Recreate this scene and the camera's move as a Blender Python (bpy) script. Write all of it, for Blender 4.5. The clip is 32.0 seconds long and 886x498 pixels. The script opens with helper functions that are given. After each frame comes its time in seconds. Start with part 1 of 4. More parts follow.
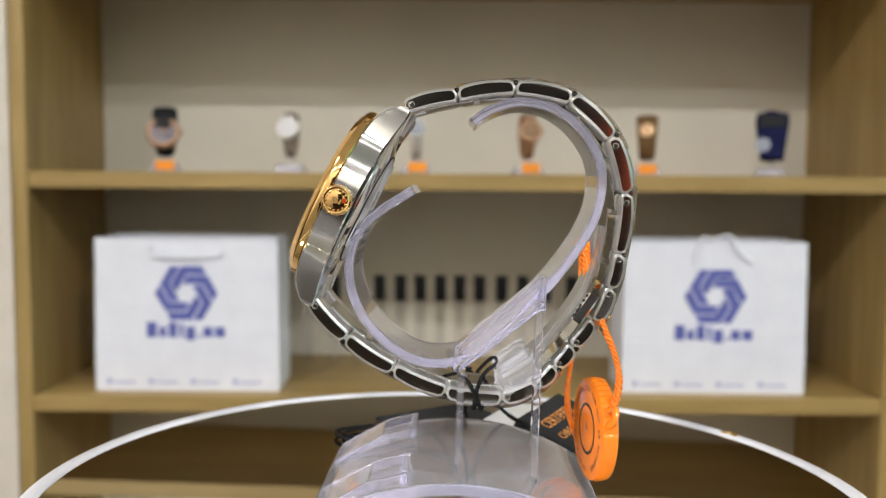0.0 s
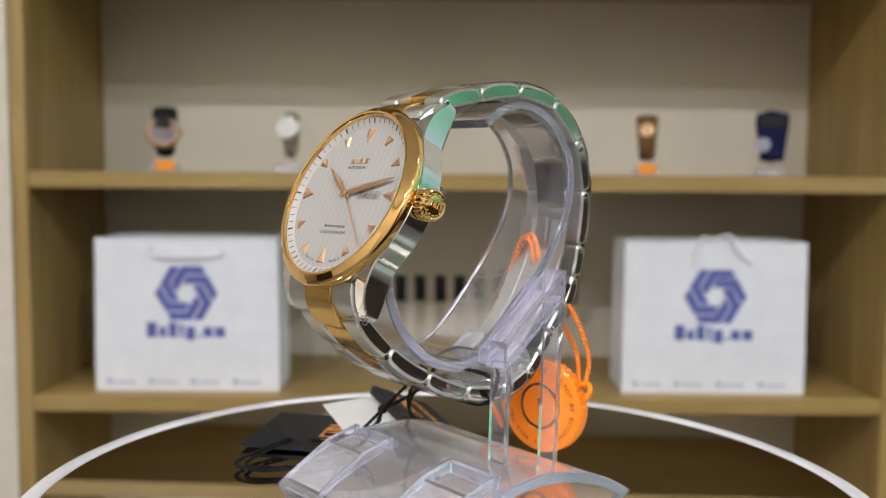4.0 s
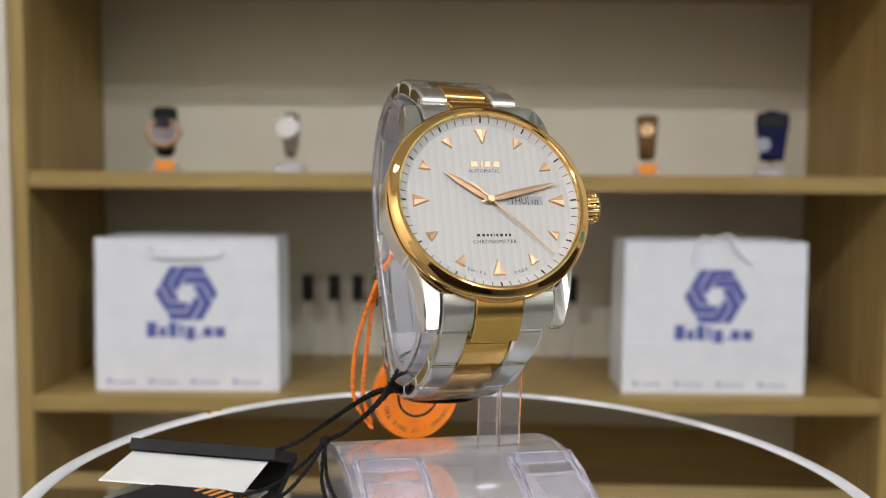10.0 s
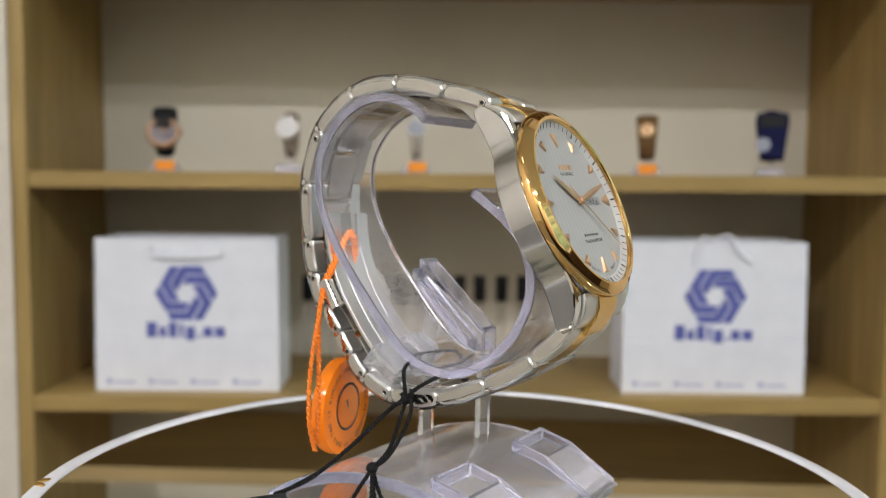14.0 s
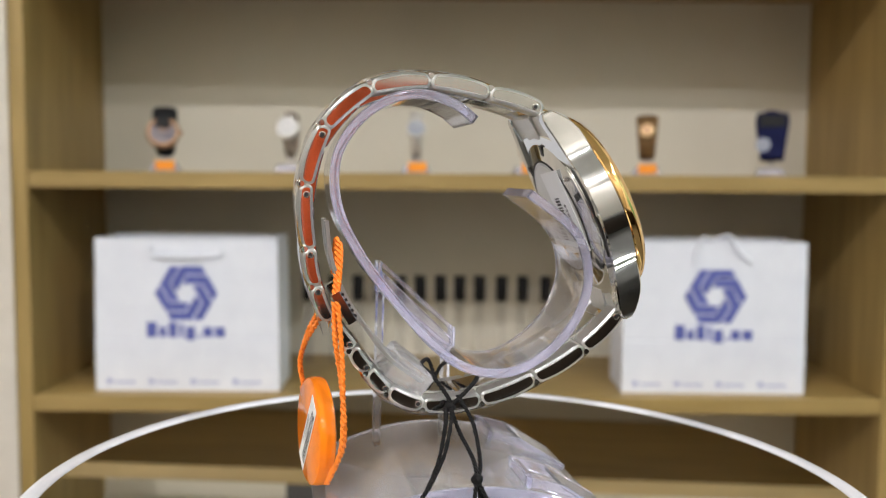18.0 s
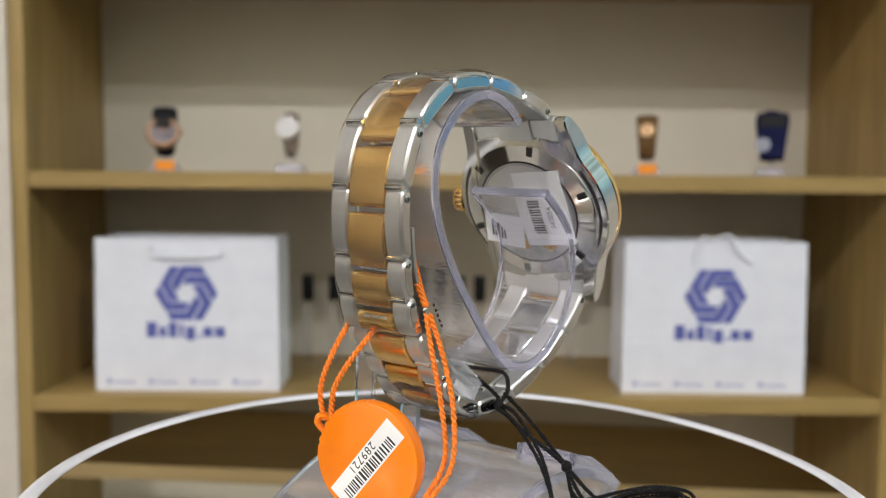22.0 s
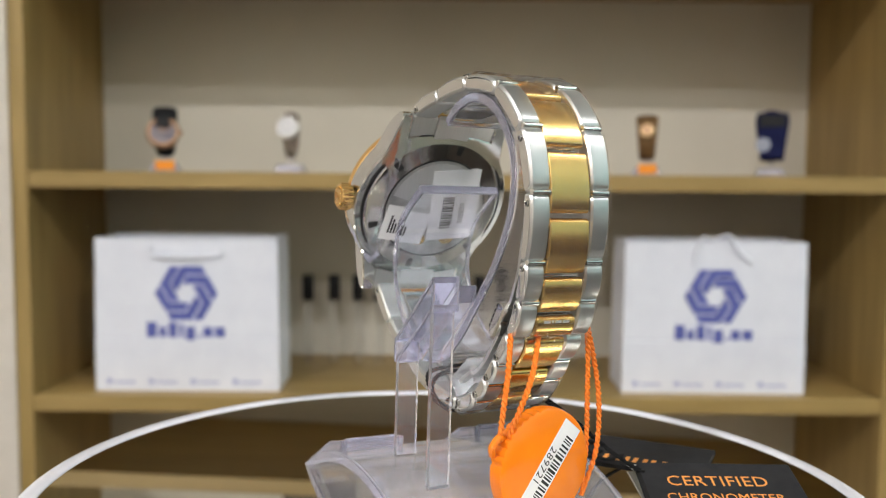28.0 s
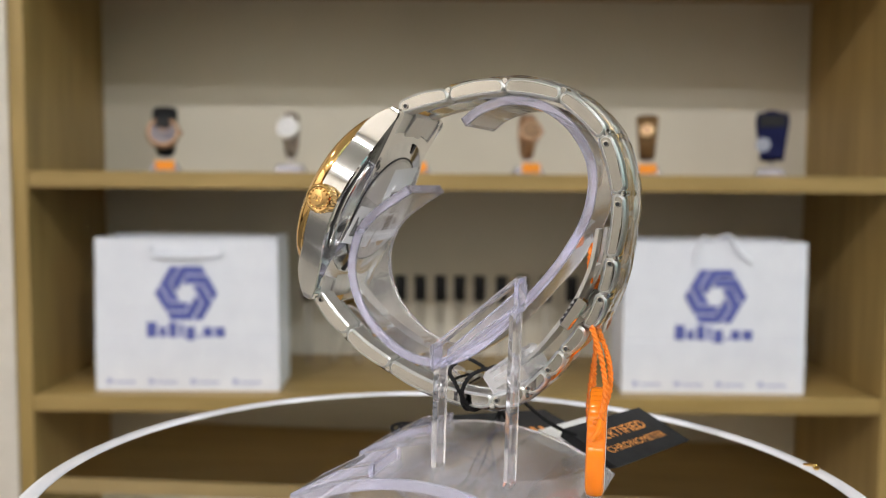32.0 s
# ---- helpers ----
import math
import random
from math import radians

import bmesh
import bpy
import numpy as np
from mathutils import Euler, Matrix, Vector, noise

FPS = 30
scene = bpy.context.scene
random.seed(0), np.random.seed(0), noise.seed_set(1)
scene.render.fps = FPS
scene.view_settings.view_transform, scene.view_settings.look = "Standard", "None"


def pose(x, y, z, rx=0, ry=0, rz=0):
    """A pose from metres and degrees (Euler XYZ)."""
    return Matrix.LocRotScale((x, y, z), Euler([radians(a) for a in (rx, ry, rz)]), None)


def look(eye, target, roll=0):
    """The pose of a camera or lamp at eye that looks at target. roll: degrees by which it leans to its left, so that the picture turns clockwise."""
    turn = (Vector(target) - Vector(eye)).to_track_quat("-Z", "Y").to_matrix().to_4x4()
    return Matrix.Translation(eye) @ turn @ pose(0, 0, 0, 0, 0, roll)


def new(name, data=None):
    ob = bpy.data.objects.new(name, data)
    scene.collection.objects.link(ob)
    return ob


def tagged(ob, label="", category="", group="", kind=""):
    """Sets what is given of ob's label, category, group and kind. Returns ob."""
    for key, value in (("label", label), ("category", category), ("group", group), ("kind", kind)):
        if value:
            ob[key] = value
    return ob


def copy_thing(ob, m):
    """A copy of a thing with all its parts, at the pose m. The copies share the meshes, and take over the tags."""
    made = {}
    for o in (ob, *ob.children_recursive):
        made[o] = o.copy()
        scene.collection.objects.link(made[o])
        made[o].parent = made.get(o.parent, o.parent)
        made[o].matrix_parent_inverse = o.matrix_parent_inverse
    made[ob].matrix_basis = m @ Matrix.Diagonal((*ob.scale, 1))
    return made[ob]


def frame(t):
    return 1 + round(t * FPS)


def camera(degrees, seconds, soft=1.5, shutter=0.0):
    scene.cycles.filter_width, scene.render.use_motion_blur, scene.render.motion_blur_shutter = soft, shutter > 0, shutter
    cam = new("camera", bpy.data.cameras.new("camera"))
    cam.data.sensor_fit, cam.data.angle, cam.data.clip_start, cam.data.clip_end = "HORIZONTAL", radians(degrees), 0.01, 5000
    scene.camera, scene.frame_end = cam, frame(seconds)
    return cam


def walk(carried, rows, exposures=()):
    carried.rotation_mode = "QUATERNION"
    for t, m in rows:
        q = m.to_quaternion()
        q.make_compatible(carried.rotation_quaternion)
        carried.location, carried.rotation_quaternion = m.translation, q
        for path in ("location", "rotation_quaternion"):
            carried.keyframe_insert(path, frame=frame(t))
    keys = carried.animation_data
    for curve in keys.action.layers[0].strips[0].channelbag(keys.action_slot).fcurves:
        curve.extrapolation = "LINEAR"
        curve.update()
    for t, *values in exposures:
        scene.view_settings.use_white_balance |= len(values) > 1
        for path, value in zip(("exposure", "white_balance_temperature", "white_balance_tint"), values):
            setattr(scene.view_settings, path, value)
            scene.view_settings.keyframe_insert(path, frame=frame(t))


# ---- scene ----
from math import cos, sin, pi

MM = 0.001
EYE = Vector((0.0, -0.2108, 1.0219))
AIM = Vector((0.01044, 0.99658, -0.08194))
cam = camera(50.98, 32.0, soft=0.9)
cam.data.dof.use_dof = True
cam.data.dof.focus_distance = 0.186
cam.data.dof.aperture_fstop = 21.0
walk(cam, [(0.0, look(EYE, EYE + AIM, 0.45)), (32.0, look(EYE, EYE + AIM, 0.45))],
     exposures=[(0.0, 0.24), (1.0, 0.25), (3.0, 0.15), (6.0, -0.1), (9.0, -0.05), (12.0, -0.05), (14.0, 0.0), (17.0, 0.19), (19.0, 0.24), (20.0, 0.21), (21.0, 0.12), (22.0, 0.05), (24.0, -0.01), (25.0, 0.05), (28.0, 0.13), (32.0, 0.12)])

# the turntable stands a little out of level; its axis is the z axis of this pose
TABLE = pose(0.00525, -0.00046, 0.94886, -0.318, 1.339, -1.895)
TURN = 10.6526  # degrees a second

# ---- light ----
world = bpy.data.worlds.new("room_world")
world.use_nodes = True
scene.world = world
world.node_tree.nodes["Background"].inputs[0].default_value = (0.95, 0.97, 1.0, 1)
world.node_tree.nodes["Background"].inputs[1].default_value = 0.1


def area_lamp(name, m, power, size, size_y=None, colour=(1, 1, 1), shape="DISK"):
    data = bpy.data.lights.new(name, "AREA")
    data.energy, data.color, data.shape, data.size = power, colour, shape, size
    if size_y:
        data.shape, data.size_y = "RECTANGLE", size_y
    ob = new(name, data)
    ob.matrix_world = m
    return ob


CEIL = 3.35
LAMPS = [(-1.5, -2.45, 63), (1.5, -2.45, 47), (-2.1, -2.45, 14), (-0.3, -3.2, 24), (0.5, -3.2, 20), (2.0, -3.4, 20)]
# West panel (first row) is added to whiten the bracelet's reflections.
PANELS = [(-1.7, -0.6, 10), (2.3, -0.4, 15)]
for lx, ly, watts in LAMPS:
    area_lamp("downlight", pose(lx, ly, CEIL - 0.03), watts, 0.12, colour=(1.0, 0.985, 0.992))
for lx, ly, watts in PANELS:
    area_lamp("panel_light", pose(lx, ly, CEIL - 0.03), watts, 0.34, 0.34, colour=(0.97, 0.99, 1.0))


# ---- materials ----
def material(name):
    m = bpy.data.materials.new(name)
    m.use_nodes = True
    n = m.node_tree.nodes
    return m, n, m.node_tree.links, n["Principled BSDF"]


def noise_fac(n, l, scale, stretch=(1, 1, 1), detail=4, object_space=True):
    tc, mp, tx = n.new("ShaderNodeTexCoord"), n.new("ShaderNodeMapping"), n.new("ShaderNodeTexNoise")
    mp.inputs["Scale"].default_value = stretch
    tx.inputs["Scale"].default_value, tx.inputs["Detail"].default_value = scale, detail
    l.new(tc.outputs["Object"], mp.inputs["Vector"])
    l.new(mp.outputs["Vector"], tx.inputs["Vector"])
    return tx.outputs["Fac"]


def ramp(n, l, fac, c0, c1, p0=0.3, p1=0.7):
    r = n.new("ShaderNodeValToRGB")
    r.color_ramp.elements[0].position, r.color_ramp.elements[1].position = p0, p1
    r.color_ramp.elements[0].color, r.color_ramp.elements[1].color = (*c0, 1), (*c1, 1)
    l.new(fac, r.inputs["Fac"])
    return r.outputs["Color"]


def bump(n, l, b, fac, strength, distance):
    k = n.new("ShaderNodeBump")
    k.inputs["Strength"].default_value, k.inputs["Distance"].default_value = strength, distance
    l.new(fac, k.inputs["Height"])
    l.new(k.outputs["Normal"], b.inputs["Normal"])


def surface(name, c0, c1=None, rough=0.5, metal=0.0, scale=40, stretch=(1, 1, 1), relief=0.0, depth=0.001, rough_var=0.0):
    """Colour between c0 and c1 by a noise, with roughness variation and relief from the same grain."""
    m, n, l, b = material(name)
    c1 = c1 or tuple(min(1, v * 1.12) for v in c0)
    f = noise_fac(n, l, scale, stretch)
    l.new(ramp(n, l, f, c0, c1), b.inputs["Base Color"])
    b.inputs["Metallic"].default_value, b.inputs["Roughness"].default_value = metal, rough
    if rough_var:
        g = noise_fac(n, l, scale * 0.37, stretch, 5)
        r = n.new("ShaderNodeMapRange")
        r.inputs["To Min"].default_value, r.inputs["To Max"].default_value = rough - rough_var, rough + rough_var
        l.new(g, r.inputs["Value"])
        l.new(r.outputs["Result"], b.inputs["Roughness"])
    if relief:
        bump(n, l, b, f, relief, depth)
    return m


def clear_plastic(name, tint, rough, clear=0.92, ior=1.49):
    m, n, l, b = material(name)
    b.inputs["Base Color"].default_value = (*tint, 1)
    b.inputs["Transmission Weight"].default_value = clear
    b.inputs["IOR"].default_value = ior
    f = noise_fac(n, l, 60, (1, 1, 1), 5)
    r = n.new("ShaderNodeMapRange")
    r.inputs["To Min"].default_value, r.inputs["To Max"].default_value = max(0, rough - 0.03), rough + 0.04
    l.new(f, r.inputs["Value"])
    l.new(r.outputs["Result"], b.inputs["Roughness"])
    return m


def thin_clear(name, tint, rough, ior, relief=0.0, scale=300, haze=0.0):
    """A thin sheet: what is behind shows through, and the sheen follows Fresnel."""
    m, n, l, b = material(name)
    n.remove(b)
    out = n["Material Output"]
    tr, gl, mx, fr = (n.new("ShaderNode" + k) for k in ("BsdfTransparent", "BsdfGlossy", "MixShader", "Fresnel"))
    tr.inputs["Color"].default_value = (*tint, 1)
    gl.inputs["Roughness"].default_value = rough
    fr.inputs["IOR"].default_value = ior
    l.new(fr.outputs["Fac"], mx.inputs["Fac"])
    l.new(tr.outputs[0], mx.inputs[1])
    l.new(gl.outputs[0], mx.inputs[2])
    l.new(mx.outputs[0], out.inputs["Surface"])
    if haze:
        df, hz = n.new("ShaderNodeBsdfDiffuse"), n.new("ShaderNodeMixShader")
        df.inputs["Color"].default_value = (0.9, 0.9, 0.9, 1)
        hz.inputs["Fac"].default_value = haze
        l.new(mx.outputs[0], hz.inputs[1])
        l.new(df.outputs[0], hz.inputs[2])
        l.new(hz.outputs[0], out.inputs["Surface"])
    if relief:
        f = noise_fac(n, l, scale)
        k = n.new("ShaderNodeBump")
        k.inputs["Strength"].default_value, k.inputs["Distance"].default_value = relief, 0.0006
        l.new(f, k.inputs["Height"])
        l.new(k.outputs["Normal"], gl.inputs["Normal"])
        l.new(k.outputs["Normal"], fr.inputs["Normal"])
    return m


WOOD = surface("oak_laminate", (0.3, 0.2, 0.064), (0.425, 0.292, 0.106), 0.45, 0, 5, (14, 14, 1), 0.08, 0.001, 0.06)
WOOD_X = surface("oak_laminate_lengthwise", (0.3, 0.2, 0.064), (0.425, 0.292, 0.106), 0.45, 0, 5, (1, 14, 14), 0.08, 0.001, 0.06)
BACK = surface("grey_laminate", (0.625, 0.595, 0.505), (0.675, 0.645, 0.553), 0.5, 0, 6, (1, 1, 1), 0.03, 0.001)
PLASTER = surface("cream_plaster", (0.64, 0.58, 0.5), (0.7, 0.64, 0.56), 0.7, 0, 30, (1, 1, 1), 0.1, 0.001)
TAUPE = surface("beige_paint", (0.4, 0.37, 0.32), (0.45, 0.42, 0.37), 0.6, 0, 20)
CEILING = surface("white_ceiling_paint", (0.8, 0.8, 0.78), (0.84, 0.84, 0.82), 0.8, 0, 20)
FLOOR = surface("floor_tiles_grey", (0.12, 0.115, 0.107), (0.16, 0.154, 0.143), 0.3, 0, 8)
DARK = surface("black_laminate", (0.012, 0.011, 0.011), (0.02, 0.018, 0.017), 0.5, 0, 20)
BROWN = surface("dark_brown_laminate", (0.03, 0.017, 0.01), (0.045, 0.026, 0.016), 0.45, 0, 6, (1, 1, 9))
RED = surface("red_lacquer", (0.84, 0.12, 0.03), (0.88, 0.14, 0.035), 0.4, 0, 20)
RIM = surface("glossy_white_rim", (0.74, 0.74, 0.8), (0.8, 0.8, 0.85), 0.08, 0, 60, (1, 1, 1), 0.05, 0.0003, 0.03)
PAPER = surface("white_paper", (0.76, 0.78, 0.86), (0.82, 0.84, 0.91), 0.6, 0, 30, (1, 1, 1), 0.05, 0.0005)
BLUE = surface("blue_ink", (0.1, 0.12, 0.4), (0.13, 0.15, 0.46), 0.6, 0, 60)
PALE_BLUE = surface("pale_blue_ink", (0.42, 0.45, 0.66), (0.47, 0.5, 0.7), 0.6, 0, 60)
WHITE_ABS = surface("white_abs", (0.74, 0.74, 0.8), (0.8, 0.8, 0.85), 0.16, 0, 60, (1, 1, 1), 0.03, 0.0003, 0.05)
MIRROR = surface("mirror_glass", (0.73, 0.71, 0.64), (0.75, 0.73, 0.66), 0.012, 1.0, 20)
STEEL_BRUSH = surface("brushed_steel_link", (0.68, 0.68, 0.665), (0.73, 0.73, 0.715), 0.34, 1.0, 700, (0.3, 5, 0.3), 0.03, 0.00003, 0.04)
POLISH = surface("polished_steel", (0.7, 0.69, 0.66), (0.74, 0.73, 0.7), 0.06, 1.0, 90, (1, 1, 1), 0, 0.001, 0.03)
GOLD = surface("polished_gold_plating", (0.95, 0.6, 0.225), (0.98, 0.64, 0.265), 0.05, 1.0, 120, (1, 1, 1), 0, 0.001, 0.03)
GOLD_BRUSH = surface("brushed_gold_plating", (0.87, 0.55, 0.17), (0.92, 0.6, 0.2), 0.25, 1.0, 700, (0.3, 5, 0.3), 0.03, 0.00003, 0.04)
SMOKE = surface("grey_movement", (0.4, 0.4, 0.39), (0.66, 0.66, 0.64), 0.28, 1.0, 260, (1, 1, 1))
ROSE = surface("rose_gold_marker", (0.74, 0.49, 0.31), (0.8, 0.53, 0.34), 0.45, 1.0, 200)
INK = surface("black_print", (0.012, 0.012, 0.014), (0.02, 0.02, 0.02), 0.5, 0, 100)
ORANGE = surface("orange_plastic", (0.9, 0.215, 0.008), (0.94, 0.245, 0.012), 0.14, 0, 90, (1, 1, 1), 0.04, 0.0003, 0.05)
ORANGE_CORD = surface("orange_cord", (0.8, 0.18, 0.008), (0.92, 0.24, 0.015), 0.6, 0, 900, (1, 1, 1), 0.3, 0.0002)
ORANGE_INK = surface("orange_foil_print", (0.8, 0.3, 0.06), (0.9, 0.36, 0.08), 0.4, 0, 100)
BLACK_CARD = surface("black_card", (0.016, 0.016, 0.018), (0.024, 0.024, 0.026), 0.75, 0, 300, (1, 1, 1), 0.15, 0.0002, 0.06)
BLACK_CARD.node_tree.nodes["Principled BSDF"].inputs["Specular IOR Level"].default_value = 0.25
BLACK_CORD = surface("black_cord", (0.006, 0.006, 0.007), (0.016, 0.015, 0.015), 0.75, 0, 900, (1, 1, 1), 0.3, 0.0002)
BLACK_CORD.node_tree.nodes["Principled BSDF"].inputs["Specular IOR Level"].default_value = 0.15
STICKER = surface("white_sticker", (0.8, 0.8, 0.8), (0.85, 0.85, 0.85), 0.4, 0, 100)
ACRYLIC = clear_plastic("clear_acrylic", (0.95, 0.945, 1.0), 0.025, 0.955)
# Milky acrylic: part diffuse and slightly rough.
HAZY = clear_plastic("milky_acrylic", (0.94, 0.935, 1.0), 0.05, 0.905)
SCUFFED = clear_plastic("scratched_cuff_acrylic", (0.95, 0.945, 1.0), 0.03, 0.95)
bump(SCUFFED.node_tree.nodes, SCUFFED.node_tree.links, SCUFFED.node_tree.nodes["Principled BSDF"], noise_fac(SCUFFED.node_tree.nodes, SCUFFED.node_tree.links, 700, (1, 0.25, 1), 6), 0.12, 0.0002)
# Lavender tint; its diffuse share paints in the light piped to cut edges.
EDGE = clear_plastic("lavender_piped_light_edge", (0.88, 0.87, 1.0), 0.04, 0.93)
FROST = clear_plastic("frosted_acrylic", (0.93, 0.93, 0.98), 0.22, 0.85)
CRYSTAL = thin_clear("sapphire_crystal", (1, 1, 1), 0.01, 1.08)
FILM = thin_clear("protective_film", (0.99, 0.99, 0.993), 0.04, 1.24, 0.35, 130, 0.03)
# Clear glass; the faint pale colour stands in for its whitish sheen.
BOTTLE = surface("pale_sheen_bottle", (0.5, 0.49, 0.46), (0.58, 0.57, 0.54), 0.4, 0, 60)
BOTTLE.node_tree.nodes["Principled BSDF"].inputs["Alpha"].default_value = 0.05
BLACK_CAP = surface("black_cap", (0.008, 0.008, 0.009), (0.014, 0.014, 0.015), 0.35, 0, 60)


def turned_steel(name, c0, c1, rough):
    """Steel brushed round the object's z axis, so that lights draw out across the grain."""
    m = surface(name, c0, c1, rough, 1.0, 300, (1, 1, 1), 0, 0.001, 0.05)
    n, l = m.node_tree.nodes, m.node_tree.links
    b, tg = n["Principled BSDF"], n.new("ShaderNodeTangent")
    tg.direction_type, tg.axis = "RADIAL", "Z"
    b.inputs["Anisotropic"].default_value, b.inputs["Anisotropic Rotation"].default_value = 0.9, 0.25
    l.new(tg.outputs["Tangent"], b.inputs["Tangent"])
    return m


STEEL_TURNED = turned_steel("circular_brushed_steel", (0.66, 0.66, 0.65), (0.74, 0.74, 0.73), 0.13)


def dial_material():
    m, n, l, b = material("silver_dial")
    tc, wv = n.new("ShaderNodeTexCoord"), n.new("ShaderNodeTexWave")
    wv.wave_type, wv.bands_direction, wv.wave_profile = "BANDS", "Y", "SAW"
    wv.inputs["Scale"].default_value, wv.inputs["Distortion"].default_value = 190, 0
    l.new(tc.outputs["Object"], wv.inputs["Vector"])
    b.inputs["Metallic"].default_value, b.inputs["Roughness"].default_value = 0.1, 0.55
    l.new(ramp(n, l, wv.outputs["Fac"], (0.455, 0.45, 0.445), (0.51, 0.505, 0.5), 0, 1), b.inputs["Base Color"])
    bump(n, l, b, wv.outputs["Fac"], 0.22, 0.00012)
    return m


DIAL = dial_material()


# ---- mesh helpers (shapes in millimetres unless said) ----
def part(name, bm, mat, parent=None, label="", smooth=False, sharp=35):
    me = bpy.data.meshes.new(name)
    bmesh.ops.recalc_face_normals(bm, faces=bm.faces)
    bm.to_mesh(me)
    bm.free()
    me.materials.append(mat)
    if smooth:
        me.polygons.foreach_set("use_smooth", [True] * len(me.polygons))
        me.set_sharp_from_angle(angle=radians(sharp))
    ob = new(name, me)
    if parent is not None:
        ob.parent = parent
    if label:
        ob["label"] = label
    return ob


def thing(name, label, category, m=Matrix(), group="", kind=""):
    ob = new(name)
    ob.empty_display_size = 0.02
    ob.matrix_world = m
    return tagged(ob, label, category, group, kind)


def loft(rings, closed=True, caps=True, ring_closed=False):
    """Skin over rings of points; closed: each ring is a loop; ring_closed: the last ring meets the first."""
    bm = bmesh.new()
    vs = [[bm.verts.new(p) for p in r] for r in rings]
    n = len(vs[0])
    count = len(vs) if ring_closed else len(vs) - 1
    for i in range(count):
        a, b = vs[i], vs[(i + 1) % len(vs)]
        for j in range(n if closed else n - 1):
            k = (j + 1) % n
            bm.faces.new((a[j], a[k], b[k], b[j]))
    if caps and closed and not ring_closed:
        bm.faces.new(vs[0])
        bm.faces.new(vs[-1])
    return bm


def scaled(bm, m=Matrix(), k=MM):
    bm.transform(Matrix.Scale(k, 4) @ m)
    return bm


def lathe(profile, seg=96):
    """Turn (radius, height) points round z, closed along the profile."""
    rings = [[(r * cos(2 * pi * i / seg), r * sin(2 * pi * i / seg), z) for r, z in profile] for i in range(seg)]
    return loft(rings, closed=True, ring_closed=True)


def disc(r, z0, z1, seg=64, ch=0.1):
    """A solid round plate with chamfered rims."""
    rings = []
    for rr, z in ((r - ch, z0), (r, z0 + ch), (r, z1 - ch), (r - ch, z1)):
        rings.append([(rr * cos(2 * pi * i / seg), rr * sin(2 * pi * i / seg), z) for i in range(seg)])
    return loft(rings)


def inset2(poly, d):
    """Move a counter-clockwise or clockwise outline inwards by about d."""
    area = sum(poly[i][0] * poly[(i + 1) % len(poly)][1] - poly[(i + 1) % len(poly)][0] * poly[i][1] for i in range(len(poly)))
    s, out, n = (1 if area > 0 else -1), [], len(poly)
    for i in range(n):
        a, b, c = Vector(poly[i - 1]), Vector(poly[i]), Vector(poly[(i + 1) % n])
        e, f = (b - a).normalized(), (c - b).normalized()
        q = Vector((-e.y - f.y, e.x + f.x))
        q = q / max(q.length_squared / 2, 0.4) if q.length > 1e-6 else Vector((-e.y, e.x))
        out.append(tuple(b + q * d * s))
    return out


def prism(poly, h0, h1, ch=0.15, axes="xzy"):
    """Extrude an outline with chamfered ends. axes: which coordinate each of (u, v, height) goes to."""
    small = inset2(poly, ch)
    idx = ["xyz".index(a) for a in axes]

    def p3(u, v, h):
        p = [0, 0, 0]
        p[idx[0]], p[idx[1]], p[idx[2]] = u, v, h
        return p

    rings = [[p3(*q, h) for q in ring] for ring, h in ((small, h0), (poly, h0 + ch), (poly, h1 - ch), (small, h1))]
    return loft(rings)


def box(x0, x1, y0, y1, z0, z1, ch=0.0):
    if ch:
        return prism([(x0, y0), (x1, y0), (x1, y1), (x0, y1)], z0, z1, ch, "xyz")
    bm = bmesh.new()
    bmesh.ops.create_cube(bm, size=1)
    bm.transform(Matrix.Translation(((x0 + x1) / 2, (y0 + y1) / 2, (z0 + z1) / 2)) @ Matrix.Diagonal((x1 - x0, y1 - y0, z1 - z0, 1)))
    return bm


def plane_at(origin, right, up):
    r_, u_ = Vector(right).normalized(), Vector(up)
    u_ = (u_ - r_ * u_.dot(r_)).normalized()
    n_ = r_.cross(u_)
    return Matrix(((r_.x, u_.x, n_.x, origin[0]), (r_.y, u_.y, n_.y, origin[1]), (r_.z, u_.z, n_.z, origin[2]), (0, 0, 0, 1)))


def smooth_path(points, n):
    """Catmull-Rom through the points, n steps a span."""
    p = [Vector(q) for q in points]
    out = []
    for i in range(len(p) - 1):
        a, b, c, d = p[max(i - 1, 0)], p[i], p[i + 1], p[min(i + 2, len(p) - 1)]
        for k in range(n):
            t = k / n
            out.append(0.5 * ((2 * b) + (c - a) * t + (2 * a - 5 * b + 4 * c - d) * t * t + (3 * b - a - 3 * c + d) * t ** 3))
    out.append(p[-1])
    return out


def frames_along(path):
    up, out = Vector((0.31, 0.2, 0.93)), []
    for i, p in enumerate(path):
        d = (path[min(i + 1, len(path) - 1)] - path[max(i - 1, 0)]).normalized()
        side = d.cross(up)
        side = side.normalized() if side.length > 1e-4 else Vector((1, 0, 0))
        up = side.cross(d).normalized()
        out.append((p, side, up))
    return out


def tube(path, r, seg=8):
    rings = []
    for p, a, b in frames_along([Vector(q) for q in path]):
        rings.append([tuple(p + (a * cos(2 * pi * k / seg) + b * sin(2 * pi * k / seg)) * r) for k in range(seg)])
    return loft(rings)


def merge(*bms):
    out = bms[0]
    for b in bms[1:]:
        me = bpy.data.meshes.new("tmp")
        b.to_mesh(me)
        b.free()
        out.from_mesh(me)
        bpy.data.meshes.remove(me)
    return out


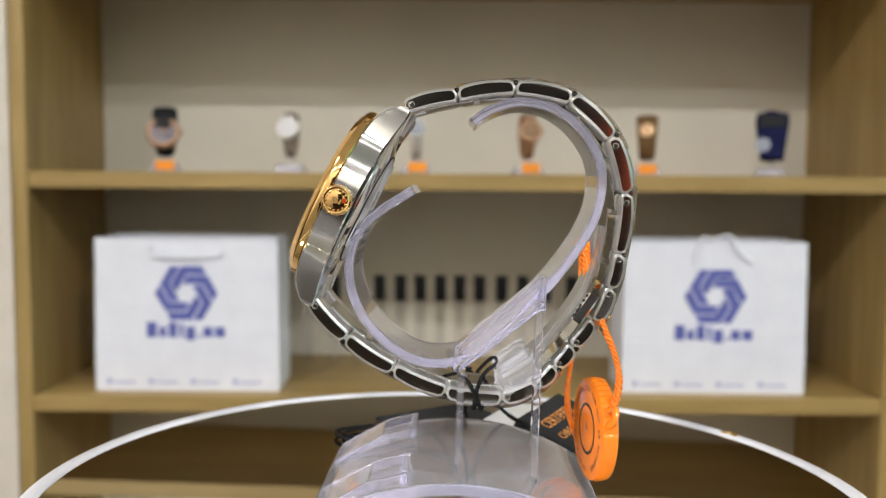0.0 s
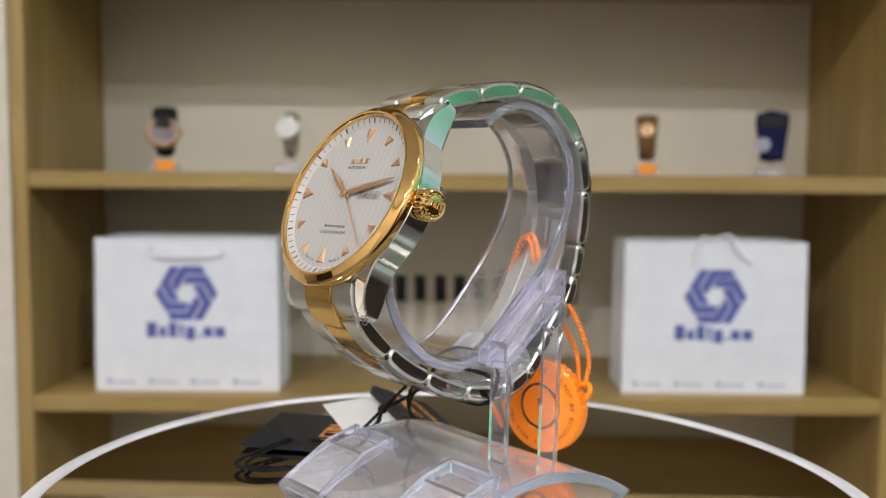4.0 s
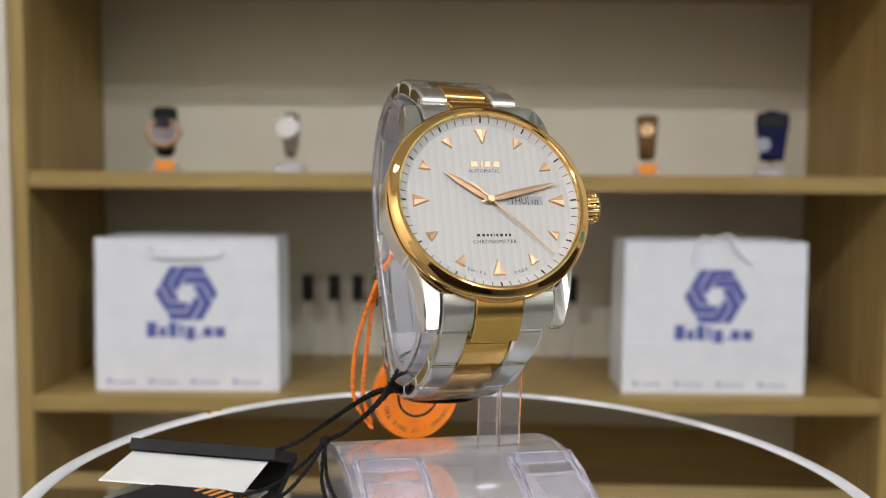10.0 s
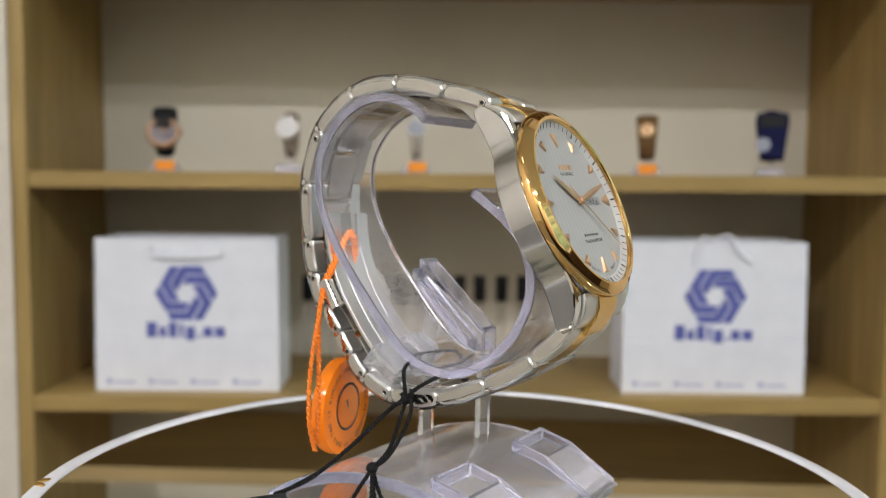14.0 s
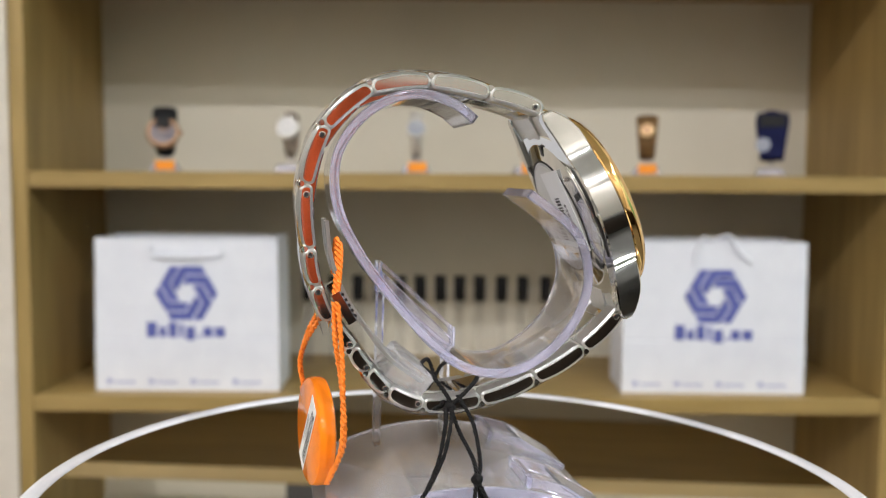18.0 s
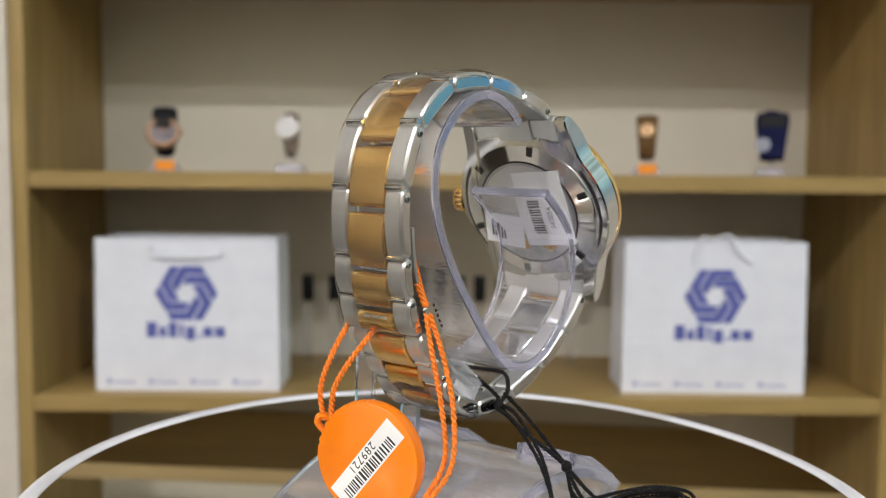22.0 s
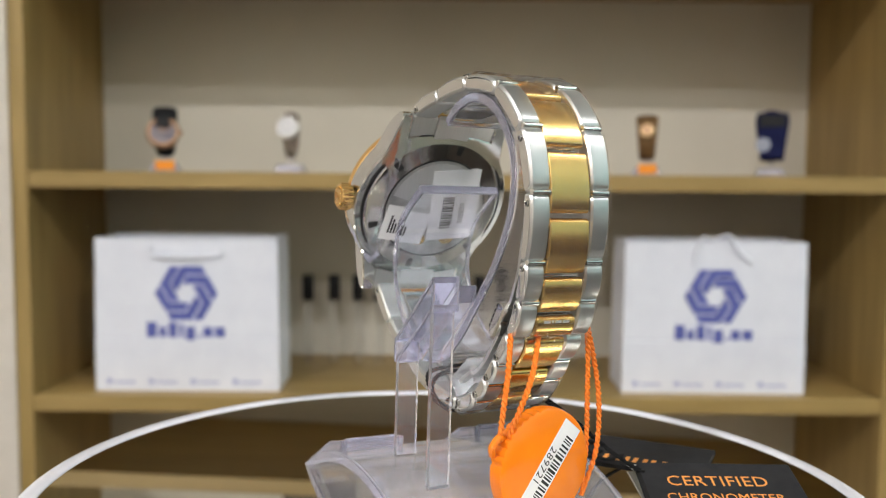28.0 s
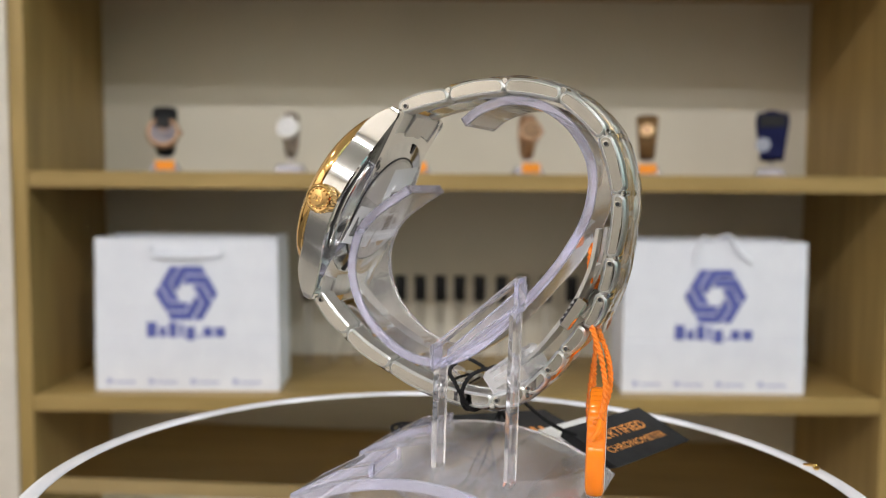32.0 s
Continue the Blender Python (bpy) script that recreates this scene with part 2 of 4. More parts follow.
def twisted(points, r, pitch, strands=2, n=14, seg=6):
    """A cord of strands twisted round one another along the points."""
    path = smooth_path(points, n)
    fr = frames_along(path)
    lengths = [0.0]
    for i in range(1, len(path)):
        lengths.append(lengths[-1] + (path[i] - path[i - 1]).length)
    bms = []
    for s in range(strands):
        line = []
        for (p, a, b), d in zip(fr, lengths):
            ang = 2 * pi * (d / pitch + s / strands)
            line.append(p + (a * cos(ang) + b * sin(ang)) * r * 0.85)
        bms.append(tube(line, r, seg))
    return merge(*bms)


def text_bm(words, size, depth=0.02, align="CENTER", spacing=1.0):
    """Words as a thin solid mesh in the xy plane; size is the letter height in the units of the caller."""
    cu = bpy.data.curves.new("words", "FONT")
    cu.body, cu.size, cu.extrude, cu.align_x, cu.align_y = words, size * 1.42, depth, align, "CENTER"
    cu.resolution_u, cu.space_character, cu.offset = 3, spacing, 0.0
    ob = bpy.data.objects.new("words", cu)
    scene.collection.objects.link(ob)
    me = bpy.data.meshes.new_from_object(ob.evaluated_get(bpy.context.evaluated_depsgraph_get()))
    bm = bmesh.new()
    bm.from_mesh(me)
    bpy.data.objects.remove(ob)
    bpy.data.curves.remove(cu)
    bpy.data.meshes.remove(me)
    return bm


# ---- room ----
FRONT, REAR = 0.99, 1.276          # faces of the shelf unit
INNER_L, INNER_R, BOARD = -0.522, 0.594, 0.0215
PITCH, BOARD_TOP = 0.293, 1.0205


def structure(name, bm, mat, label, k=1.0):
    return tagged(part(name, bm, mat), label, name.rstrip("_0123456789").replace("_", " "), kind="structure")


structure("floor", box(-2.6, 2.7, -3.7, 1.4, -0.1, 0), FLOOR, "grey tiled shop floor")
structure("ceiling", box(-2.6, 2.7, -3.7, 1.4, CEIL, CEIL + 0.1), CEILING, "white painted plasterboard ceiling")
structure("wall_north", box(-2.6, 2.7, 1.4, 1.5, 0, CEIL), PLASTER, "cream plaster wall behind the shelf unit")
structure("wall_pier", box(-2.6, INNER_L - 0.02, FRONT - 0.004, 1.398, 0, CEIL - 0.002), PLASTER, "cream plaster pier beside the shelf unit")
structure("wall_pier_east", box(INNER_R + 0.024, 2.7, FRONT - 0.004, 1.398, 0, CEIL - 0.002), PLASTER, "cream plaster pier beside the shelf unit")
structure("wall_west", box(-2.7, -2.602, -3.7, 1.5, 0, CEIL), PLASTER, "cream plaster side wall")
structure("wall_south", box(-2.6, 2.7, -3.8, -3.702, 0, CEIL), TAUPE, "beige painted wall of the shop")
# the east wall has one wide shop window
WY0, WY1, WZ0, WZ1 = -2.95, 0.9, 1.0, 3.2
for name, dims in (("wall_east_1", (-3.7, WY0, 0, CEIL)), ("wall_east_2", (WY1, 0.98, 0, CEIL)),
                   ("wall_east_3", (WY0, WY1, 0, WZ0)), ("wall_east_4", (WY0, WY1, WZ1, CEIL))):
    structure(name, box(2.702, 2.85, *dims), PLASTER, "cream plaster wall round the shop window")
win = tagged(thing("window_1", "wide shop window with pale green daylight outside", "window"), kind="structure")
for y0, y1, z0, z1 in ((WY0, WY1, WZ0, WZ0 + 0.05), (WY0, WY1, WZ1 - 0.05, WZ1), (WY0, WY0 + 0.05, WZ0 + 0.05, WZ1 - 0.05),
                       (WY1 - 0.05, WY1, WZ0 + 0.05, WZ1 - 0.05), (-0.9, -0.85, WZ0 + 0.05, WZ1 - 0.05)):
    part("window_frame", box(2.72, 2.78, y0, y1, z0, z1), WHITE_ABS, win)


def garden_material():
    """Daylight outside: pale haze, dark hedge, bright leaves and blue sky along y, darker towards the ground."""
    m, n, l, b = material("garden_daylight")
    tc, sp, mr, cr = (n.new("ShaderNode" + k) for k in ("TexCoord", "SeparateXYZ", "MapRange", "ValToRGB"))
    l.new(tc.outputs["Object"], sp.inputs["Vector"])
    mr.inputs["From Min"].default_value, mr.inputs["From Max"].default_value = -4.0, 2.0
    wob, add = noise_fac(n, l, 1.6), n.new("ShaderNodeMath")
    add.operation = "MULTIPLY_ADD"
    add.inputs[1].default_value, add.inputs[2].default_value = 0.5, -0.25
    l.new(wob, add.inputs[0])
    mix = n.new("ShaderNodeMath")
    l.new(sp.outputs["Y"], mix.inputs[0])
    l.new(add.outputs[0], mix.inputs[1])
    l.new(mix.outputs[0], mr.inputs["Value"])
    l.new(mr.outputs["Result"], cr.inputs["Fac"])
    stops = [(0.0, (0.3, 0.55, 0.56)), (0.34, (0.26, 0.5, 0.52)), (0.43, (0.1, 0.22, 0.23)), (0.5, (0.03, 0.09, 0.09)), (0.56, (0.06, 0.46, 0.2)), (0.68, (0.1, 0.55, 0.26)), (0.75, (0.2, 0.5, 0.46)), (0.83, (0.1, 0.36, 0.72))]
    el = cr.color_ramp.elements
    for i, (p, c) in enumerate(stops):
        e = el[i] if i < 2 else el.new(p)
        e.position, e.color = p, (*c, 1)
    sky, up = n.new("ShaderNodeMix"), n.new("ShaderNodeMapRange")
    sky.data_type = "RGBA"
    up.inputs["From Min"].default_value, up.inputs["From Max"].default_value = 1.7, 2.5
    l.new(sp.outputs["Z"], up.inputs["Value"])
    l.new(up.outputs["Result"], sky.inputs["Factor"])
    l.new(cr.outputs["Color"], sky.inputs[6])
    sky.inputs[7].default_value = (0.62, 0.86, 0.86, 1)
    g = noise_fac(n, l, 2.3, (1, 1, 1.6), 3)
    zr, k = n.new("ShaderNodeMapRange"), n.new("ShaderNodeMath")
    zr.inputs["From Min"].default_value, zr.inputs["From Max"].default_value, zr.inputs["To Min"].default_value = 0.6, 1.3, 0.12
    l.new(sp.outputs["Z"], zr.inputs["Value"])
    gr = n.new("ShaderNodeMapRange")
    gr.inputs["From Min"].default_value, gr.inputs["From Max"].default_value, gr.inputs["To Min"].default_value, gr.inputs["To Max"].default_value = 0.35, 0.6, 0.35, 1.1
    l.new(g, gr.inputs["Value"])
    k.operation = "MULTIPLY"
    l.new(zr.outputs["Result"], k.inputs[0])
    l.new(gr.outputs["Result"], k.inputs[1])
    b.inputs["Base Color"].default_value = (0.1, 0.12, 0.1, 1)
    l.new(sky.outputs[2], b.inputs["Emission Color"])
    l.new(k.outputs[0], b.inputs["Emission Strength"])
    return m


structure("backdrop", box(3.3, 3.35, -5.0, 3.4, -0.2, 4.4), garden_material(), "hazy green garden and sky beyond the window")


def downlight(x, y):
    d = thing("downlight_fitting", "round white recessed ceiling downlight", "ceiling light", pose(x, y, CEIL), group="ceiling downlights")
    part("trim_ring", scaled(lathe([(112, -2), (128, -2), (130, 0), (130, 3), (112, 3)], 48)), WHITE_ABS, d)
    return d


for lx, ly, watts in LAMPS:
    downlight(lx, ly)
for lx, ly, watts in PANELS:
    pn = thing("ceiling_panel", "square white ceiling panel light, lit", "ceiling light", pose(lx, ly, CEIL), group="ceiling panels")
    for x0, x1, y0, y1 in ((-0.21, 0.21, 0.18, 0.21), (-0.21, 0.21, -0.21, -0.18), (-0.21, -0.18, -0.179, 0.179), (0.18, 0.21, -0.179, 0.179)):
        part("frame", box(x0, x1, y0, y1, -0.02, 0.0, 0.001), WHITE_ABS, pn)

# Unseen black block in place of a dark figure, for the dark reflections.
dark_block = thing("cabinet", "tall black block standing in for a dark figure behind the camera", "cabinet", pose(0.2, -2.75, 0))
part("body", box(-0.36, 0.36, -0.25, 0.25, 0, 2.0, 0.004), DARK, dark_block)
for x0, x1 in ((-0.35, -0.003), (0.003, 0.35)):
    part("door", box(x0, x1, 0.252, 0.272, 0.1, 1.95, 0.004), DARK, dark_block)
# Unseen red block, made up to throw red reflections on the link sides.
def red_block(x, y, z, half, tall):
    g = thing("red_block", "unseen red block added for the red reflections", "box", pose(x, y, z))
    part("body", box(-half, half, -0.09, 0.09, 0, tall - 0.04, 0.003), RED, g)
    part("lid", box(-half - 0.005, half + 0.005, -0.095, 0.095, tall - 0.039, tall, 0.003), RED, g)


red_block(0.47, -1.8, 0.75, 0.135, 0.45)
# Unseen dark furniture, added for what the polished steel reflects as dark.
tall = thing("display_cabinet", "unseen tall dark brown cabinet by the side wall, guessed from dark reflections", "cabinet", pose(-2.38, -0.12, 0))
part("body", box(-0.2, 0.2, -0.36, 0.36, 0.06, 1.95, 0.003), BROWN, tall)
part("top", box(-0.21, 0.21, -0.37, 0.37, 1.952, 1.98, 0.003), DARK, tall, "black cabinet top")
part("base", box(-0.18, 0.18, -0.34, 0.34, 0.0, 0.059), DARK, tall)
for y0, y1 in ((-0.35, -0.003), (0.003, 0.35)):
    part("door", box(0.202, 0.22, y0, y1, 0.1, 1.92, 0.003), BROWN, tall)
low = thing("low_cabinet", "unseen dark brown cabinet under the shop window, guessed from dark reflections", "cabinet", pose(2.46, -1.0, 0))
part("body", box(-0.22, 0.22, -0.58, 1.3, 0.06, 0.94, 0.003), BROWN, low)
part("top", box(-0.235, 0.235, -0.6, 1.32, 0.942, 0.97, 0.003), DARK, low, "black cabinet top")
for k in range(3):
    part("door", box(-0.24, -0.222, -0.575 + 0.625 * k, 0.045 + 0.625 * k, 0.1, 0.92, 0.003), BROWN, low)
cnt = thing("counter", "unseen dark brown shop counter, guessed from dark reflections", "counter", pose(0.9, -1.95, 0))
part("body", box(-1.5, 1.5, -0.28, 0.28, 0.08, 0.72, 0.003), BROWN, cnt)
part("top", box(-1.53, 1.53, -0.31, 0.31, 0.721, 0.75, 0.003), DARK, cnt, "black counter top")
part("base", box(-1.45, 1.45, -0.24, 0.24, 0.0, 0.079), DARK, cnt)

# ---- the shelf unit ----
unit = thing("shelf_unit", "light oak laminate shelf unit with pale grey back", "shelf")
part("back_panel", box(INNER_L, INNER_R, REAR, REAR + 0.012, 0.1, 2.2), BACK, unit, "pale grey laminate back panel")
for x0, x1 in ((INNER_L - 0.0195, INNER_L), (INNER_R, INNER_R + 0.022)):
    part("side_panel", box(x0, x1, FRONT, REAR + 0.012, 0.0, 2.22, 0.0006), WOOD, unit)
for k in range(-3, 5):
    top = BOARD_TOP + k * PITCH
    part("shelf_board", box(INNER_L + 0.0005, INNER_R - 0.0005, FRONT + 0.002, REAR - 0.0005, top - BOARD, top, 0.0006), WOOD_X, unit)


def shelf_z(k):
    return BOARD_TOP + k * PITCH


# ---- paper bags ----
def bag(m, flip):
    b = thing("paper_bag", "white paper shopping bag with a blue hexagon emblem", "bag", m, group="shopping bags on the shelf")
    w, d, h = 245, 95, 205
    bm = bmesh.new()
    rings = []
    for inset, z in ((0, 0), (0, h * 0.34), (1.2, h * 0.345), (0.4, h * 0.36), (1.5, h), (4, h), (4, h - 30)):
        rings.append([(-w / 2 + inset, inset, z), (0, inset * 0.6 - (1.5 if 0 < z < h else 0), z), (w / 2 - inset, inset, z), (w / 2 - inset - (9 if z > h * 0.3 else 0), d / 2, z),
                      (w / 2 - inset, d - inset, z), (-w / 2 + inset, d - inset, z), (-w / 2 + inset + (9 if z > h * 0.3 else 0), d / 2, z)])
    bm.free()
    part("body", scaled(loft(rings)), PAPER, b)
    # emblem: six bent arms round a hexagonal hole
    cz = 132
    arm = [(-17.2, 10.9), (-5.4, 31.0), (17.9, 31.0), (23.1, 22.1), (0.2, 22.1), (-11.2, 2.2)]
    for k in range(6):
        c_, s_ = cos(radians(60 * k)) * 1.16, sin(radians(60 * k)) * 1.16
        pts = [(u * c_ - v * s_, cz + u * s_ + v * c_) for u, v in arm]
        part("emblem_arm", scaled(prism(pts, -1.95, -1.35, 0.05)), BLUE, b, "blue printed emblem arm")
    # lettering as plain bars
    x = -53
    for wd, ht, dz in ((13, 20, 0), (9, 13, -3), (11, 20, 0), (5, 18, -1), (12, 18, -5), (4, 4, -8), (12, 13, -3), (13, 13, -3)):
        part("letter_bar", scaled(box(x, x + wd, -1.95, -1.35, 83 + dz - ht / 2, 83 + dz + ht / 2)), BLUE, b, "blue printed bar")
        x += wd + 3.5
    for k in range(4):
        x0 = -108 + 56 * k
        part("small_mark", scaled(box(x0, x0 + 8, -0.6, -0.1, 9, 16)), PALE_BLUE, b, "small pale blue mark")
        part("small_line", scaled(box(x0 + 11, x0 + 38, -0.6, -0.1, 10, 13)), PALE_BLUE, b, "faint pale blue line")
    if flip:
        pts = [(-30, -2, h - 32), (-26, -3, h - 8), (-18, -2, h + 6), (-8, 4, h + 2), (6, 4, h + 6), (18, -2, h + 8), (28, -4, h - 12), (46, -3, h - 26)]
    else:
        pts = [(-46, -2, h - 10), (-44, -3.5, h - 22), (-20, -4.5, h - 24), (20, -4.5, h - 24), (44, -3.5, h - 22), (46, -2, h - 10)]
    part("handle", scaled(tube(smooth_path(pts, 6), 2.2, 8)), PAPER, b, "white cord handle", smooth=True)
    return b


bag(pose(-0.328, FRONT + 0.03, shelf_z(-1)), False)
bag(pose(0.378, FRONT + 0.03, shelf_z(-1), 0, 0, -1.5), True)


# ---- sample vials ----
def vial():
    v = thing("sample_vial", "slim glass vial with its pale sheen painted in, black cap", "bottle", group="row of vials on the shelf")
    h = 98
    part("body", scaled(lathe([(0.1, 0), (7.2, 0), (8, 0.8), (8, h), (6.8, h), (6.8, 2), (0.1, 2)], 20)), BOTTLE, v, smooth=True)
    part("cap", scaled(lathe([(0.1, h), (8.4, h), (8.8, h + 0.6), (8.8, h + 37), (8, h + 38.5), (0.1, h + 38.5)], 20)), BLACK_CAP, v, "glossy black cap", smooth=True)
    return v


VIAL_X = (-0.192, -0.1515, -0.115, -0.082, -0.05, -0.0195, 0.0117, 0.041, 0.0717, 0.1057, 0.138, 0.174, 0.2136)
first = vial()
for i, x in enumerate(VIAL_X):
    m = pose(x, FRONT + 0.22, shelf_z(-1), 0, 0, 17 * i)
    if i == 0:
        first.matrix_world = m
    else:
        copy_thing(first, m)


# ---- watches on the shelf ----
def shelf_watch(x, y, turn, label, strap, head, dial, tagged_price, height=82, wide=20, head_z=52, square=False, head_r=1.0):
    w = thing("display_watch", label, "watch", pose(x, y, shelf_z(0), 0, 0, turn), group="watches on the shelf")
    part("stand_base", scaled(prism([(-20, 0), (20, 0), (15, 11), (-15, 11)], -16, 16, 0.8)), STAND_HAZE, w, "clear acrylic stand base", smooth=True).visible_shadow = False
    part("stand_post", scaled(box(-5, 5, -3, 3, 9, 30, 0.5)), ACRYLIC, w).visible_shadow = False
    ring = []
    for k in range(28):
        a = 2 * pi * k / 28
        cy, cz = 20 * sin(a) + 4, height / 2 + 12 + (height / 2 - 12) * cos(a)
        ny, nz = sin(a), cos(a)
        hw = wide * (0.42 + 0.08 * cos(a))
        ring.append([(px, cy + ny * d, cz + nz * d) for px, d in ((-hw, 0), (hw, 0), (hw, 1.2), (hw * 0.82, 3.2), (hw * 0.4, 4.4), (-hw * 0.4, 4.4), (-hw * 0.82, 3.2), (-hw, 1.2))])
    part("strap", scaled(loft(ring, ring_closed=True)), strap, w, smooth=True)
    tilt = Matrix.Translation((0, -17 - 9 * (1 - head_r), head_z)) @ Matrix.Rotation(radians(72), 4, "X") @ Matrix.Scale(head_r, 4)
    if square:
        part("case", scaled(prism([(-15, -32), (15, -32), (22, 22), (20, 34), (-20, 34), (-22, 22)], -6, 8, 3, "xyz"), tilt), strap, w, smooth=True)
        part("dial", scaled(disc(10, 8.2, 9.2, 40), tilt @ Matrix.Translation((-12, -13, 0))), dial, w)
        part("bezel", scaled(box(-17, 17, 12, 30, 8.1, 9.4, 0.5), tilt), head, w)
    else:
        part("case", scaled(lathe([(0.1, -5), (20, -5), (22, -2), (22, 3), (19, 5.5), (17, 5.5), (17, 3.8), (0.1, 3.8)], 40), tilt), head, w, smooth=True)
        part("dial", scaled(disc(17, 3.9, 4.4, 40), tilt), dial, w)
        for ang, ln, wd in ((40, 9, 1.6), (-60, 13, 1.2)):
            part("hand", scaled(box(-wd / 2, wd / 2, 0, ln, 4.6, 5, 0.1), tilt @ Matrix.Rotation(radians(ang), 4, "Z")), head, w)
        part("crown", scaled(lathe([(0.1, 21), (2.6, 21), (2.8, 22), (2.8, 25), (2.4, 25.5), (0.1, 25.5)], 16), tilt @ Matrix.Rotation(radians(90), 4, "Y")), head, w, smooth=True)
    if tagged_price:
        part("price_tag", scaled(box(-13, 12, -18.2, -17.2, 2, 15, 0.2), Matrix.Translation((2, 0, 0))), PRICE, w, "bright orange price tag")
    return w


STAND_HAZE = clear_plastic("hazy_stand_acrylic", (0.86, 0.86, 1.0), 0.2, 0.72)
PRICE = surface("orange_price_card", (0.9, 0.3, 0.012), (0.95, 0.34, 0.02), 0.5, 0, 90)
LEATHER_BLACK = surface("black_strap", (0.012, 0.012, 0.013), (0.02, 0.02, 0.022), 0.5, 0, 200)
LEATHER_BROWN = surface("brown_bronze_strap", (0.14, 0.075, 0.028), (0.22, 0.125, 0.05), 0.5, 0.2, 200)
STRAP_TAN = surface("rose_gold_bracelet", (0.4, 0.24, 0.14), (0.5, 0.3, 0.18), 0.35, 0.7, 200)
STEEL_PALE = surface("pale_steel_bracelet", (0.6, 0.58, 0.55), (0.68, 0.66, 0.62), 0.35, 0.35, 200)
NAVY = surface("navy_resin", (0.004, 0.006, 0.04), (0.008, 0.011, 0.06), 0.7, 0, 100)
DIAL_BLUE = surface("blue_grey_dial", (0.1, 0.09, 0.11), (0.22, 0.19, 0.2), 0.3, 0.2, 100)
DIAL_WHITE = surface("white_dial", (0.52, 0.51, 0.51), (0.57, 0.56, 0.56), 0.35, 0, 100)
DIAL_GREY = surface("grey_blue_dial", (0.22, 0.24, 0.3), (0.32, 0.34, 0.4), 0.4, 0, 100)
STRAP_TAUPE = surface("taupe_strap", (0.2, 0.16, 0.13), (0.28, 0.23, 0.19), 0.5, 0, 200)
GOLD_PALE = surface("pale_gold_case", (0.85, 0.6, 0.3), (0.92, 0.68, 0.36), 0.28, 0.8, 200)
BLACK_CAP.node_tree.nodes["Principled BSDF"].inputs["Specular IOR Level"].default_value = 0.2
LEATHER_BLACK.node_tree.nodes["Principled BSDF"].inputs["Specular IOR Level"].default_value = 0.15
NAVY.node_tree.nodes["Principled BSDF"].inputs["Specular IOR Level"].default_value = 0.15
Y6 = FRONT + 0.08
shelf_watch(-0.3675, Y6, 9, "rose gold watch with black strap and blue dial", LEATHER_BLACK, STRAP_TAN, DIAL_BLUE, True, 84, 31)
shelf_watch(-0.1962, Y6, -3, "white ladies watch on a clear stand", STRAP_TAUPE, STEEL_PALE, DIAL_WHITE, False, 78, 17, 60, head_r=0.72)
shelf_watch(-0.024, Y6, 0, "steel bracelet watch with silver dial", STEEL_PALE, STEEL_PALE, DIAL_GREY, True, 80, 20, 60, head_r=0.62)
shelf_watch(0.1285, Y6, 6, "rose gold bracelet watch with tan dial", STRAP_TAN, STRAP_TAN, LEATHER_BROWN, True, 78, 20, 58, head_r=0.72)
shelf_watch(0.2925, Y6, -14, "small gold watch on a wide brown strap", LEATHER_BROWN, GOLD_PALE, STRAP_TAN, True, 78, 30, 60, head_r=0.42)
shelf_watch(0.4636, Y6, -17, "navy resin sports watch with grey display", NAVY, LEATHER_BLACK, DIAL_GREY, False, 86, 22, 52, True)
blk = thing("storage_box", "small black cardboard box on the upper shelf", "box", pose(-0.14, FRONT + 0.09, shelf_z(1)))
part("body", box(-0.05, 0.05, -0.04, 0.04, 0, 0.06, 0.001), DARK, blk)
part("lid", box(-0.0515, 0.0515, -0.0415, 0.0415, 0.061, 0.082, 0.001), DARK, blk)

# ---- plinth and turntable foot ----
pl = thing("plinth", "small square oak plinth under the turntable", "plinth", pose(0.005, 0, 0))
part("column", box(-0.06, 0.06, -0.06, 0.06, 0.0, 0.898), WOOD, pl)
part("top", box(-0.075, 0.075, -0.075, 0.075, 0.9, 0.916, 0.001), WOOD_X, pl)
turntable = thing("turntable", "white electric turntable with round mirror top", "turntable", TABLE)
part("housing", scaled(lathe([(0.1, -31), (60, -31), (66, -28), (70, -8), (0.1, -8)], 64)), WHITE_ABS, turntable, "white plastic foot", smooth=True)

moving = []


def turning(name, label, category):
    ob = thing(name, label, category, TABLE)
    moving.append(ob)
    return ob


# ---- platter ----
platter = part("platter", scaled(disc(92.0, -6.5, -3.3, 96, 0.3)), WHITE_ABS, turntable, "turning platter")
part("mirror", scaled(disc(92.2, -3.2, -0.2, 160, 0.15)), MIRROR, platter, "mirror glass disc", smooth=True)
part("rim", scaled(lathe([(92.3, -6), (95.6, -6), (96.4, -5.2), (96.5, -0.6), (96.3, -0.1), (95.8, 0.25), (95.0, 0.38), (93.4, 0.36), (92.7, 0.2), (92.3, -0.2)], 160)), RIM, platter, "white plastic rim", smooth=True)
for ang in (33.0, 34.6):
    a = radians(ang)
    part("glue_fleck", scaled(disc(1.1, 0.3, 0.75, 9, 0.2), Matrix.Translation((94.6 * cos(a), 94.6 * sin(a), 0)) @ Matrix.Rotation(ang, 4, "Z") @ Matrix.Diagonal((1.6, 0.8, 1, 1))), GOLD_BRUSH, platter, "yellowish fleck of glue")

# ---- acrylic stand ----
stand = turning("watch_stand", "clear acrylic watch stand with open cuff and arched base", "display stand")


